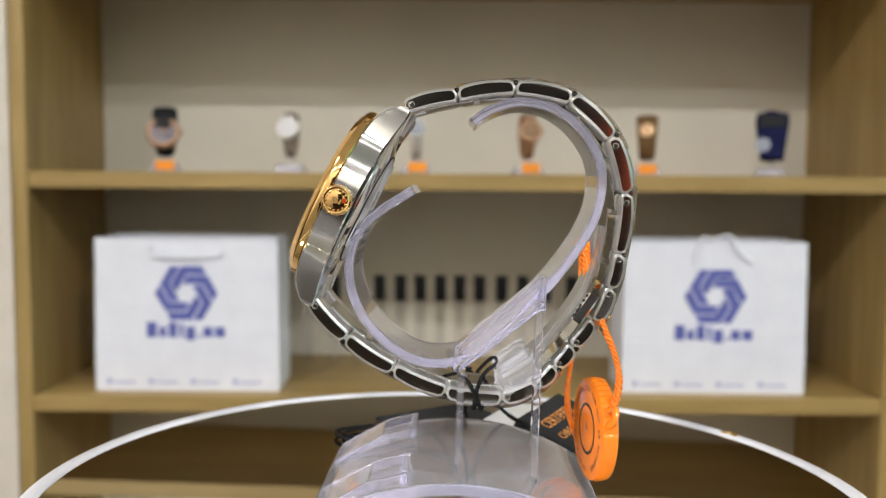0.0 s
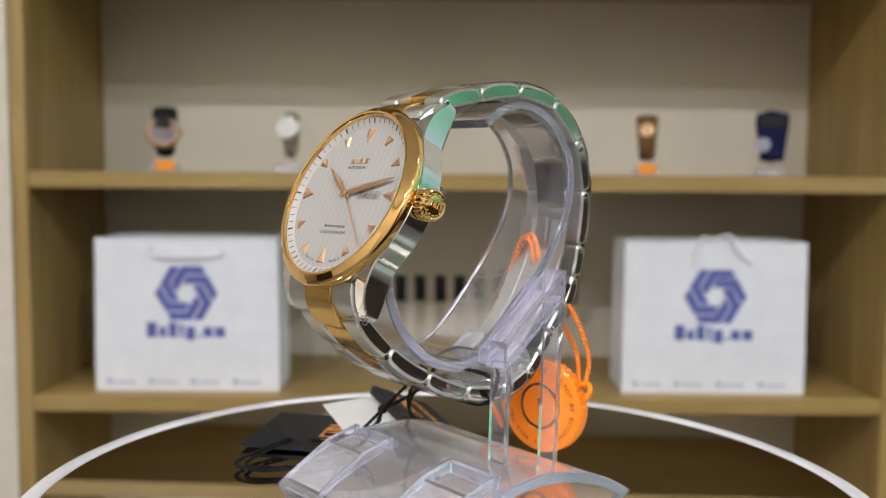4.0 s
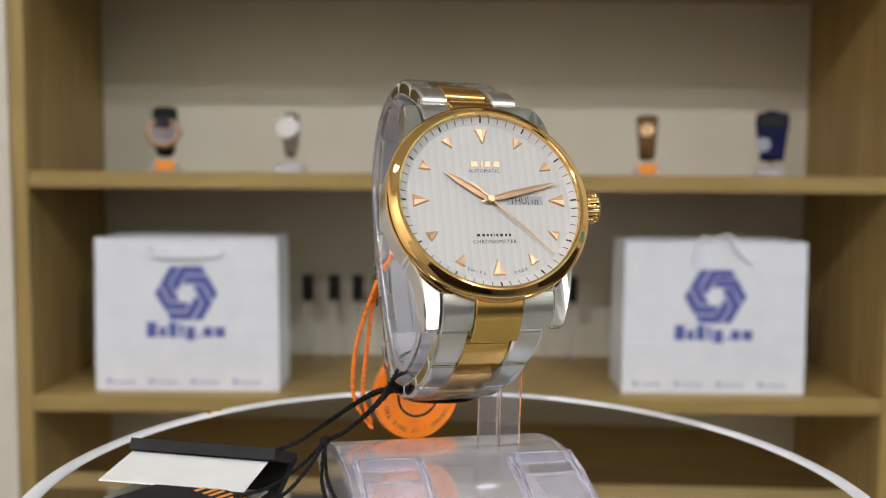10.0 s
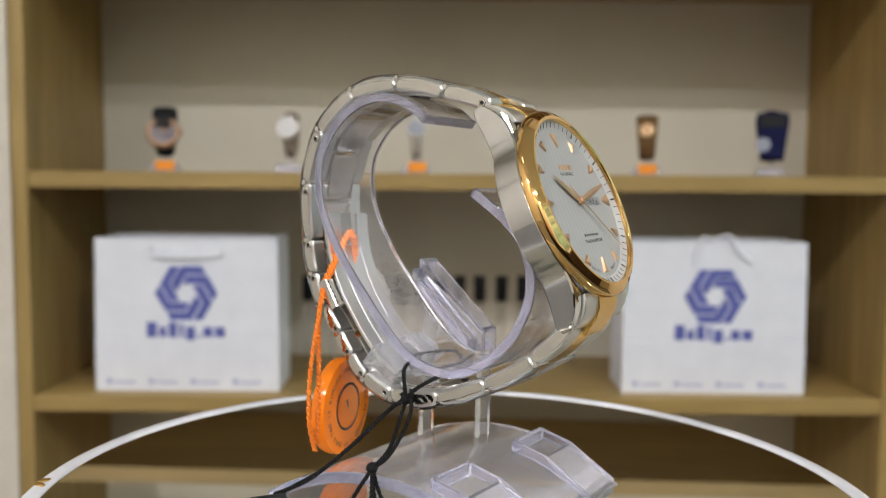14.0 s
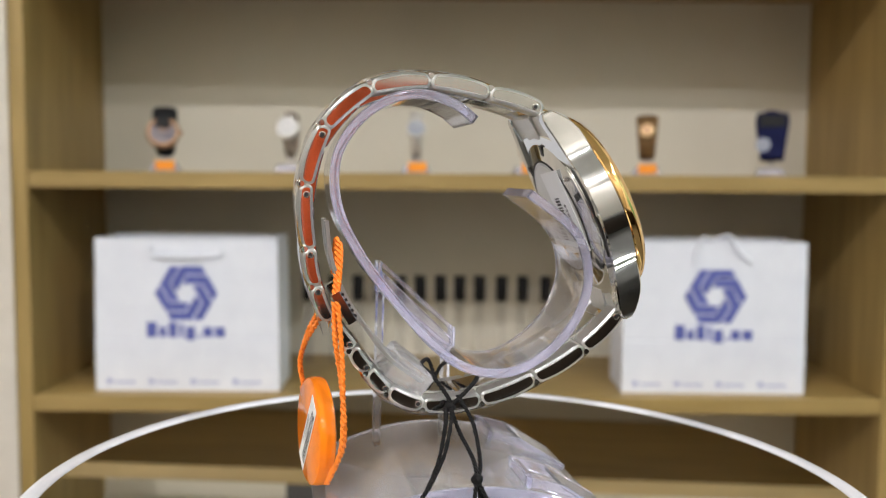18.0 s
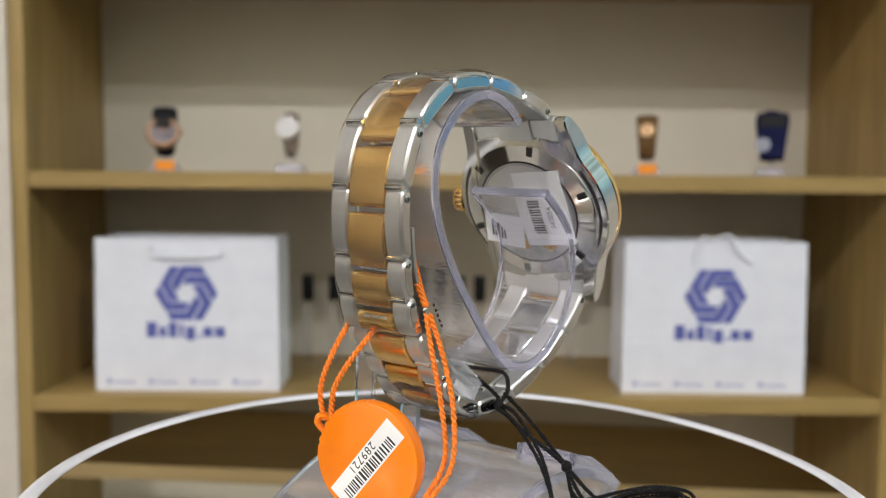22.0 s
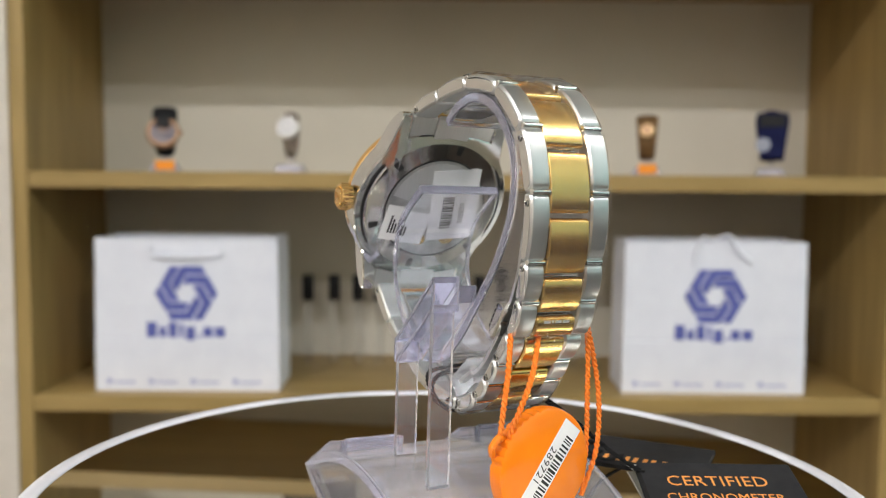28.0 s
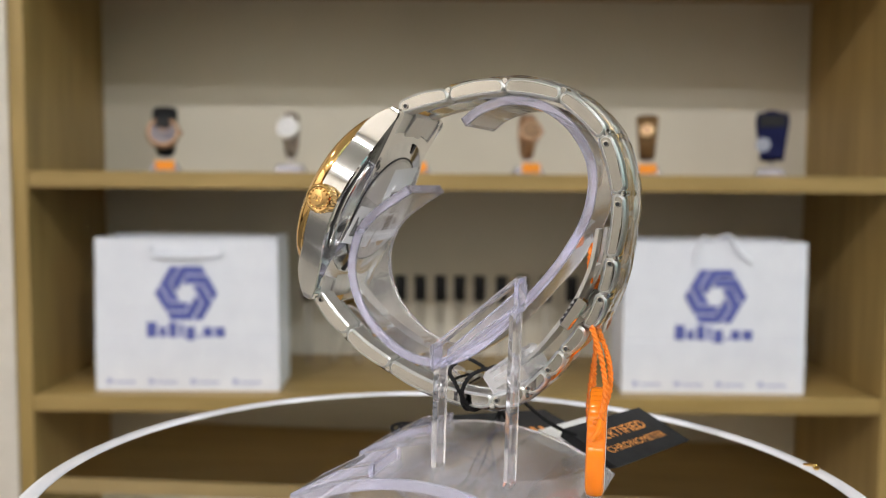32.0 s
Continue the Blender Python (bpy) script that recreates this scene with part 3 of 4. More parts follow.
def ribbon(points, th, y0, y1, n=6, ch=0.25):
    """A bent sheet along points (x, z), th thick, from y0 to y1."""
    path = smooth_path([(x, 0, z) for x, z in points], n)
    rings = []
    for i, p in enumerate(path):
        d = (path[min(i + 1, len(path) - 1)] - path[max(i - 1, 0)]).normalized()
        q = Vector((-d.z, 0, d.x)) * th / 2
        a, b = p + q, p - q
        k = q.normalized() * ch
        rings.append([(a.x - k.x, y0, a.z - k.z), (a.x, y0 + ch, a.z), (a.x, y1 - ch, a.z), (a.x - k.x, y1, a.z - k.z),
                      (b.x + k.x, y1, b.z + k.z), (b.x, y1 - ch, b.z), (b.x, y0 + ch, b.z), (b.x + k.x, y0, b.z + k.z)])
    return loft(rings)


CUFF = [(1.6, 84.3), (5.4, 87.0), (12.1, 88.9), (19.5, 87.4), (26.0, 82.4), (30.0, 74.7), (29.3, 64.8), (24.0, 54.6), (16.9, 45.6),
        (8.5, 36.4), (1.1, 31.4), (-7.7, 30.4), (-15.4, 33.9), (-21.9, 40.7), (-25.0, 49.2), (-23.8, 57.4), (-19.7, 63.0), (-11.4, 68.8)]
acrylic = []
acrylic.append(part("cuff", scaled(ribbon(CUFF, 2.0, -5.2, 14.8)), SCUFFED, stand, "curved clear acrylic cuff", smooth=True))
# Thin strips added along the cuff's cut edges carry the painted piped light.
for y0, y1 in ((-5.6, -5.25), (14.85, 15.2)):
    acrylic.append(part("cuff_edge", scaled(ribbon(CUFF, 2.0, y0, y1, 6, 0.1)), EDGE, stand, "lavender cut edge with piped light painted in", smooth=True))
for tip, nxt in ((CUFF[0], CUFF[1]), (CUFF[-1], CUFF[-2])):
    d_ = (Vector(tip) - Vector(nxt)).normalized()
    p_, e_ = Vector(tip) + d_ * 0.05, Vector(tip) + d_ * 0.5
    acrylic.append(part("cuff_end", scaled(ribbon([tuple(p_), tuple(e_)], 2.0, -5.6, 15.2, 2, 0.1)), EDGE, stand, "lavender cut end with piped light painted in"))
R_ARCH, X_ARCH, Z_ARCH = 57.0, 1.0, 9.6
arch = []
for k in range(-16, 17):
    a = radians(33.6 * k / 16)
    arch.append((X_ARCH + (R_ARCH - 1.2) * sin(a), Z_ARCH - R_ARCH + (R_ARCH - 1.2) * cos(a)))
acrylic.append(part("base", scaled(ribbon(arch, 2.4, -25.5, 27.0, 1)), HAZY, stand, "arched clear acrylic base", smooth=True))
for y0, y1 in ((-25.9, -25.55), (27.05, 27.4)):
    acrylic.append(part("base_edge", scaled(ribbon(arch, 2.4, y0, y1, 1, 0.1)), EDGE, stand, "lavender cut edge with piped light painted in", smooth=True))


def arch_top(x):
    return Z_ARCH - R_ARCH + math.sqrt(R_ARCH ** 2 - (x - X_ARCH) ** 2)


# two hollow wedges stand on the sloping side of the base
for y0, y1 in ((-24.5, -9.0), (10.5, 26.0)):
    ramp_line = [(x_, arch_top(x_) + 0.05) for x_ in (-29.5, -24.5, -19.5, -14.5, -9.8)]
    crest = [(-9.8, arch_top(-9.8) + 2.5), (-18.0, arch_top(-18.0) + 2.5), (-29.5, arch_top(-29.5) + 1.2)]
    for a_, b_ in ((y0, y0 + 1.4), (y1 - 1.4, y1)):
        acrylic.append(part("slot_wall", scaled(prism(ramp_line + crest, a_, b_, 0.2)), EDGE, stand, "lavender-tinted wedge side"))
    acrylic.append(part("slot_front", scaled(box(-11.2, -9.8, y0 + 1.5, y1 - 1.5, arch_top(-11.2) + 0.1, arch_top(-9.8) + 2.6, 0.2)), EDGE, stand))
    lid = [(x_, z_ - d_) for (x_, z_), d_ in zip(crest[1:] + crest[:0:-1], (0.1, 0.1, 1.1, 1.1))]
    acrylic.append(part("slot_cover", scaled(prism(lid, y0 + 1.5, y1 - 1.5, 0.1)), ACRYLIC, stand, "clear wedge cover"))
for words, yc, a_deg in (("MADE IN CHINA", -16.0, -27.0), ("TC-80", 18.0, -27.0)):
    a = radians(a_deg)
    m = plane_at((X_ARCH + R_ARCH * sin(a), yc, Z_ARCH - R_ARCH + R_ARCH * cos(a) + 0.03), (0, -1, 0), (cos(a), 0, -sin(a)))
    acrylic.append(part("moulded_word", scaled(text_bm(words, 1.9, 0.08), m), FROST, stand, "moulded lettering"))
# two flat legs carry a sloping cradle
PX0, PX1, PY0, PY1 = -0.1, 17.7, -15.6, -10.8


def post_wall(x0, x1, y0, y1):
    def foot_z(x):
        return Z_ARCH - R_ARCH + math.sqrt(R_ARCH ** 2 - (x - X_ARCH) ** 2) + 0.05

    def top(x):
        return 30.5 + (x - PX0) * 15.3 / (PX1 - PX0)
    rings = [[(x0, y0, z0), (x1, y0, z1), (x1, y1, z1), (x0, y1, z0)] for z0, z1 in ((foot_z(x0), foot_z(x1)), (top(x0), top(x1)))]
    return loft(rings)


for dims in ((PX0, PX0 + 1.5, PY0, PY1), (PX1 - 1.5, PX1, PY0, PY1)):
    acrylic.append(part("leg", scaled(post_wall(*dims)), ACRYLIC, stand, "flat clear leg"))
cradle = [(0.6, 34.2), (17.2, 49.6), (17.2, 46.0), (0.6, 30.6)]
acrylic.append(part("cradle_flange", scaled(prism(cradle, -9.9, -5.4, 0.25)), EDGE, stand))
# an open frame of thin sheet lies along the slope of the cradle
rails = (("cradle_sheet", [(0.3, 30.7), (17.0, 44.4), (17.0, 45.7), (0.3, 32.0)]), ("cradle_sheet", [(-0.2, 35.2), (17.0, 50.3), (17.0, 51.6), (-0.2, 36.5)]),
         ("cradle_end", [(17.05, 44.4), (18.1, 44.4), (18.1, 51.6), (17.05, 51.6)]), ("cradle_end", [(-1.1, 30.7), (-0.25, 30.7), (-0.25, 36.4), (-1.1, 36.0)]))
for name, outline in rails:
    acrylic.append(part(name, scaled(prism(outline, -15.8, -10.0, 0.15)), EDGE, stand, "lavender-tinted clear sheet"))
acrylic.append(part("spacer_block", scaled(box(-4.5, 4.5, -6, 12, -3.6, 3.6, 0.8), Matrix.Translation((13.2, 0, 28.6)) @ Matrix.Rotation(radians(-38), 4, "Y"))
               , FROST, stand, "frosted plastic spacer block"))
for ob in acrylic:
    ob.visible_shadow = False

# ---- the watch ----
watch = turning("wristwatch", "steel and gold two-tone wristwatch with white dial", "watch")
# dial frame: x to three o'clock, y to twelve, z out of the dial
TILT = radians(25.5)
FACE = Matrix(((0, sin(TILT), -cos(TILT), -30.83), (-1, 0, 0, 3.55), (0, cos(TILT), sin(TILT), 68.17), (0, 0, 0, 1))) @ Matrix.Rotation(radians(1.2), 4, "Z")
YC = 3.5


def watch_part(name, bm, mat, label="", smooth=False, m=Matrix(), parent=None, sharp=35):
    return part(name, scaled(bm, FACE @ m), mat, parent or watch, label, smooth, sharp)


def head_part(name, bm, mat, label="", smooth=False, sharp=35):
    """A part of the watch head that keeps the dial's own axes."""
    ob = part(name, scaled(bm), mat, watch, label, smooth, sharp)
    m = FACE.copy()
    m.translation = FACE.translation * MM
    ob.matrix_basis = m
    return ob


def case_outline():
    pts = []
    rr, lx, ix, ly = 20.55, 14.1, 11.25, 24.2
    a_end = radians(37)
    quad = []
    for k in range(13):
        a = a_end * k / 12
        quad.append((rr * cos(a), rr * sin(a)))
    quad += [(15.6, 14.4), (15.2, 16.4), (14.85, 18.4), (14.6, 20.2), (14.4, 21.6), (14.25, 22.8), (14.15, 23.6), (lx - 0.15, 24.0), (lx - 0.6, ly), (ix + 0.3, ly), (ix, ly - 0.2)]
    quad += [(ix, 23.0), (ix, 21.6), (ix, 20.2), (ix, 18.2), (7.5, 19.0), (3.8, 19.4), (0, 19.5)]
    pts += quad
    pts += [(-x, y) for x, y in reversed(quad[:-1])]
    pts += [(-x, -y) for x, y in quad[1:]]
    pts += [(x, -y) for x, y in reversed(quad[1:-1])]
    return pts


LUG_TOP = [(0, -2.3), (13, -2.35), (16, -2.6), (18.4, -3.1), (20.2, -3.9), (21.6, -4.8), (22.8, -5.8), (23.6, -6.6), (24.2, -7.4), (25, -8)]
LUG_LOW = [(0, -8.0), (13, -8.1), (18.4, -8.9), (21.6, -9.5), (23.0, -9.6), (23.6, -9.4), (24.2, -8.8), (25, -8.4)]
bm = prism(case_outline(), -8.0, -2.2, 0.3, "xyz")
for v in bm.verts:
    top_side = v.co.z > -5
    inset = (-2.2 - v.co.z) if top_side else (v.co.z + 8.0)
    ys, zs = zip(*(LUG_TOP if top_side else LUG_LOW))
    base_z = float(np.interp(abs(v.co.y), ys, zs))
    v.co.z = base_z - inset if top_side else base_z + inset
case = head_part("case", bm, STEEL_TURNED, "brushed steel case with lugs", True, sharp=25)
case.data.materials.append(POLISH)
for f_ in case.data.polygons:
    f_.material_index = 1 if abs(f_.normal.z) > 0.3 or abs(f_.center.y) * 1000 > 23.5 else 0
watch_part("bezel", lathe([(18.05, -1.4), (18.05, 0.2), (18.15, 0.5), (18.45, 0.62), (18.85, 0.58), (19.0, 0.45), (19.7, 0.0), (20.3, -0.5), (20.55, -0.85), (20.65, -1.2), (20.6, -2.2), (20.4, -2.45), (18.6, -2.45)], 160), GOLD, "polished gold bezel", True, sharp=24)
watch_part("case_ring", lathe([(18.4, -6.5), (18.4, -2.46), (20.2, -2.46), (20.3, -2.6), (20.3, -6.5)], 128), POLISH, "polished steel shoulder under the bezel", True)
watch_part("rehaut", lathe([(16.5, -1.15), (18.25, -0.35), (18.28, -0.6), (18.28, -1.4), (16.5, -1.4)], 128), DIAL_WHITE, "white sloped minute ring", True)
watch_part("dial", disc(16.6, -1.9, -1.2, 96, 0.02), DIAL, "white dial with vertical ribbed stripes")
dome = [[(18.25 * q * cos(2 * pi * i / 96), 18.25 * q * sin(2 * pi * i / 96), 0.15 + 0.35 * (1 - q * q)) for i in range(96)] for q in (1, 0.8, 0.55, 0.3, 0.05)]
crystal = watch_part("crystal", loft(dome, caps=False), CRYSTAL, "domed sapphire crystal", True)
crystal.visible_shadow = False
head_part("case_back", lathe([(0.1, -8), (18.4, -8), (18.3, -8.5), (17.9, -8.55), (17.8, -8.75), (17.2, -9.05), (13.4, -9.55), (13.2, -9.65), (0.1, -9.65)], 96), STEEL_TURNED, "steel case back with display window", True)
# Notch recesses are drawn as black blocks, their shade put into colour.
for k in range(6):
    watch_part("case_back_notch", box(-0.75, 0.75, 14.9, 17.3, -9.42, -9.1, 0.05), DARK, "key notch with its shade put into black", m=Matrix.Rotation(k * pi / 3 + 0.2, 4, "Z"))
# Black ring stands in for the shade in the groove.
watch_part("case_back_groove", lathe([(18.45, -8.3), (18.95, -8.3), (18.95, -7.9), (18.45, -7.9)], 96), DARK, "black ring for the shaded groove round the case back")
watch_part("window_rim", lathe([(13.15, -9.6), (13.55, -9.6), (13.5, -9.76), (13.15, -9.76)], 96), DARK, "dark rim of the display window")
rotor = [(12.4 * cos(radians(a)), 12.4 * sin(radians(a))) for a in range(15, 200, 6)] + [(3.2 * cos(radians(a)), 3.2 * sin(radians(a))) for a in range(195, 14, -20)]
watch_part("rotor", prism(rotor, -9.82, -9.74, 0.02, "xyz"), STEEL_BRUSH, "brushed steel rotor")
for px_, py_, r_ in ((-5, -7.5, 2.2), (2.5, -8.5, 1.7), (6.5, -5.5, 1.2), (-8.5, -3, 1.0)):
    watch_part("movement_wheel", disc(r_, -9.8, -9.73, 32, 0.02), GOLD_BRUSH, "small gilt wheel", m=Matrix.Translation((px_, py_, 0)))
watch_part("movement", disc(13.1, -9.72, -9.66, 64, 0.02), SMOKE, "grey rotor seen through the case back")
for w_, h_, px_, py_, rot in ((13, 19, -4.8, 1.5, -6), (11.5, 9.5, 7.3, -4.5, 6)):
    m = Matrix.Translation((px_, py_, -9.85)) @ Matrix.Rotation(radians(rot), 4, "Z") @ Matrix.Rotation(pi, 4, "Y")
    st = watch_part("sticker", box(-w_ / 2, w_ / 2, -h_ / 2, h_ / 2, 0, 0.12), STICKER, "white paper sticker", m=m)
    for k in range(13):
        if w_ > 12:
            watch_part("bar", box(-3.4, -0.2, -6 + k * 0.75, -6 + k * 0.75 + (0.5 if k % 3 else 0.3), 0.13, 0.16), INK, m=m, parent=st)
        elif k < 6:
            watch_part("bar", box(-4 + k * 0.8, -3.5 + k * 0.8, -2.8, 2.0 - (k % 3), 0.13, 0.16), INK, m=m, parent=st)
    if w_ > 12:
        watch_part("number", text_bm("543854", 1.5, 0.01), INK, m=m @ Matrix.Translation((2.2, -1.5, 0.14)) @ Matrix.Rotation(pi / 2, 4, "Z"), parent=st)
# hour markers
for h in range(12):
    big = h % 3 == 0
    wd, r0, r1 = (1.45, 12.2, 15.45) if big else (1.15, 12.9, 15.2)
    bm = bmesh.new()
    vs = [bm.verts.new(p) for p in ((-wd, r1, -1.2), (wd, r1, -1.2), (0.12, r0, -1.2), (-0.12, r0, -1.2), (-wd * 0.75, r1 - 0.15, -0.85), (wd * 0.75, r1 - 0.15, -0.85), (0, r1 - 0.2, -0.6), (0, r0 + 0.25, -0.8))]
    for q in ((0, 1, 5, 6, 4), (1, 2, 7, 6, 5), (2, 3, 7), (3, 0, 4, 6, 7), (3, 2, 1, 0)):
        bm.faces.new([vs[i] for i in q])
    watch_part("hour_marker", bm, ROSE, m=Matrix.Rotation(-h * pi / 6, 4, "Z"))
# minute ticks on the sloped ring
for i in range(60):
    wd = 0.16 if i % 5 == 0 else 0.06
    q = Matrix.Rotation(-i * pi / 30, 4, "Z") @ Matrix.Translation((0, 17.35, -0.70)) @ Matrix.Rotation(radians(24.5), 4, "X")
    watch_part("minute_tick", box(-wd, wd, -0.55, 0.55, 0, 0.06), INK, m=q)


def hand(name, length, tail, width, z, ang, mat=ROSE):
    pts = [(-0.16, -tail), (0.16, -tail), (width, length * 0.22), (width * 0.8, length * 0.7), (0.12, length), (-0.12, length), (-width * 0.8, length * 0.7), (-width, length * 0.22)]
    bm = bmesh.new()
    low = [bm.verts.new((x_, y_, z)) for x_, y_ in pts]
    mid = [bm.verts.new((x_, y_, z + 0.08)) for x_, y_ in pts]
    ridge = [bm.verts.new((0, y_, z + h_)) for y_, h_ in ((-tail, 0.1), (length * 0.22, 0.1 + width * 0.34), (length * 0.7, 0.1 + width * 0.28), (length, 0.1))]
    bm.faces.new(low)
    for k in range(8):
        bm.faces.new((low[k], low[(k + 1) % 8], mid[(k + 1) % 8], mid[k]))
    for a_, b_, c_, d_ in ((1, 2, 1, 0), (2, 3, 2, 1), (3, 4, 3, 2), (5, 6, 2, 3), (6, 7, 1, 2), (7, 0, 0, 1)):
        bm.faces.new((mid[a_], mid[b_], ridge[c_], ridge[d_]))
    bm.faces.new((mid[0], mid[1], ridge[0]))
    bm.faces.new((mid[4], mid[5], ridge[3]))
    return watch_part(name, bm, mat, m=Matrix.Rotation(radians(-ang), 4, "Z"))


hand("hour_hand", 10.4, 2.0, 0.75, -0.62, 304)
hand("minute_hand", 14.8, 2.0, 0.68, -0.4, 76)
hand("second_hand", 16.0, 5.0, 0.2, -0.18, 134.5)
watch_part("hand_hub", disc(0.75, -0.7, 0.1, 24, 0.1), ROSE)
# printing: readable words as letters, maker's marks as plain bars
x = -2.9
for wd in (1.7, 0.5, 1.5, 1.6):
    watch_part("emblem_bar", box(x, x + wd * 0.8, 7.2, 8.4, -1.2, -1.08, 0.03), ROSE, "rose gold applied bar")
    x += wd + 0.3
watch_part("printed_word", text_bm("AUTOMATIC", 0.72, 0.012, spacing=1.12), INK, m=Matrix.Translation((-0.3, 6.3, -1.185)))
x = -3.5
for wd in (0.9, 0.75, 0.55, 0.6, 0.25, 0.6, 0.85, 0.65, 0.6):
    watch_part("printed_bar", box(x, x + wd * 0.7, -7.5, -6.95, -1.2, -1.185), INK)
    x += wd + 0.17
watch_part("printed_word", text_bm("CHRONOMETER", 0.76, 0.012, spacing=1.15), INK, m=Matrix.Translation((0, -8.6, -1.185)))
for word, ang in (("SWISS", 197), ("MADE", 163)):
    for k, ch in enumerate(word):
        off = (k - (len(word) - 1) / 2) * 3.0
        a = radians(ang - off) if word else 0
        m = Matrix.Rotation(-a, 4, "Z") @ Matrix.Translation((0, 15.3, -1.185)) @ Matrix.Rotation(pi, 4, "Z")
        watch_part("printed_letter", text_bm(ch, 0.62, 0.012), INK, m=m)
win_d = watch_part("day_window", box(3.5, 11.0, -0.95, 0.95, -1.2, -1.19), surface("grey_day_disc", (0.3, 0.3, 0.31), (0.34, 0.34, 0.35), 0.5), "pale grey day and date window")
watch_part("day_word", text_bm("THU", 1.25, 0.012), INK, m=Matrix.Translation((5.9, -0.1, -1.18)), parent=win_d)
bm = text_bm("10", 1.25, 0.012)
bm.transform(Matrix.Translation((9.2, -0.45, -1.18)))
bmesh.ops.bisect_plane(bm, geom=bm.verts[:] + bm.edges[:] + bm.faces[:], plane_co=(0, -0.8, 0), plane_no=(0, -1, 0), clear_outer=True)
watch_part("date_number", bm, INK, parent=win_d)
watch_part("date_divider", box(7.9, 8.0, -0.95, 0.95, -1.19, -1.17), INK, parent=win_d)
# crown: lobed edge, and an end with a raised rim, ring of beads and two bars
rings = []
for z, k in ((0, 0.88), (0.2, 0.97), (0.5, 1), (2.3, 1), (2.6, 0.97), (2.85, 0.9), (3.0, 0.82), (2.92, 0.76), (2.9, 0.7), (3.1, 0.5), (3.22, 0.3), (3.25, 0.05)):
    ring = []
    for i in range(144):
        a = 2 * pi * i / 144
        lobe = 0.07 * (0.5 - 0.5 * cos(18 * a)) ** 2 if 0.4 < z < 2.7 else 0
        ring.append((3.3 * k * (1 - lobe) * cos(a), 3.3 * k * (1 - lobe) * sin(a), z))
    rings.append(ring)
CROWN = Matrix.Translation((20.9, 0, -4.9)) @ Matrix.Rotation(pi / 2, 4, "Y")
crown = watch_part("crown", loft(rings), GOLD, "lobed gold crown with embossed end", True, m=CROWN, sharp=30)
for k in range(14):
    bm = bmesh.new()
    bmesh.ops.create_icosphere(bm, subdivisions=2, radius=0.3)
    watch_part("bead", bm, GOLD, smooth=True, m=CROWN @ Matrix.Rotation(2 * pi * k / 14, 4, "Z") @ Matrix.Translation((2.15, 0, 2.95)), parent=crown)
for x0, x1 in ((-1.1, -0.75), (-0.5, -0.3), (-0.05, 0.35), (0.6, 1.1)):
    watch_part("emblem_bar", box(x0, x1, -0.55, 0.55, 3.1, 3.38, 0.06), GOLD, m=CROWN, parent=crown)
watch_part("crown_stem", disc(1.9, -0.6, 0.2, 24), POLISH, m=Matrix.Translation((20.9, 0, -4.9)) @ Matrix.Rotation(pi / 2, 4, "Y"))


# bracelet: link ends from the case towards the clasp, as (x, z)
UPPER = [(-13.9, 86.9), (-2.1, 90.0), (10.5, 92.0), (22.9, 90.1), (32.2, 81.8), (35.9, 69.6), (34.9, 56.2), (33.4, 48.4), (30.4, 41.0)]
LOWER = [(-33.5, 43.9), (-25.3, 35.4), (-14.5, 28.7), (-2.6, 24.0), (10.0, 22.8), (17.6, 26.0), (21.8, 30.4), (25.4, 35.2), (29.6, 41.0)]


def link_profile(a, b, th, gap=0.12, bow=0.35):
    """A rounded bar from a to b in the (x, z) plane, slightly bowed outwards."""
    a, b = Vector(a), Vector(b)
    d = (b - a).normalized()
    n = Vector((d.y, -d.x))
    ln, h, r = (b - a).length - gap, th / 2, th * 0.4
    pts = []
    for cx, cy, a0 in ((ln - r, h - r, 0), (r, h - r, 90), (r, -h + r, 180), (ln - r, -h + r, 270)):
        for k in range(5):
            ang = radians(a0 + 90 * k / 4)
            pts.append((cx + r * cos(ang), cy + r * sin(ang)))
        if a0 in (0, 180):
            for k in range(1, 6):
                q = k / 6 if a0 == 180 else 1 - k / 6
                pts.append((r + (ln - 2 * r) * q, h if a0 == 0 else -h))
    out = []
    for u, v in pts:
        f = (bow + (0.45 if v > 0 else 0.0)) * 4 * (u / ln) * (1 - u / ln) - (0.25 if v > 0 else 0.0)
        p = a + d * (u + gap / 2) + n * (v + f)
        out.append((p.x, p.y))
    return out


def half_width(s_):
    return max(9.0, 10.45 - 0.021 * s_)


def tapered(bm, a, b, h0, h1):
    """Draw the outer flank of a link in from h0 at a to h1 at b."""
    a, b = Vector(a), Vector(b)
    d_ = b - a
    for v in bm.verts:
        f = min(1, max(0, (Vector((v.co.x, v.co.z)) - a).dot(d_) / d_.length_squared))
        if abs(v.co.y - YC) > 6:
            v.co.y += (h1 - h0) * f * (1 if v.co.y > YC else -1)
    return bm


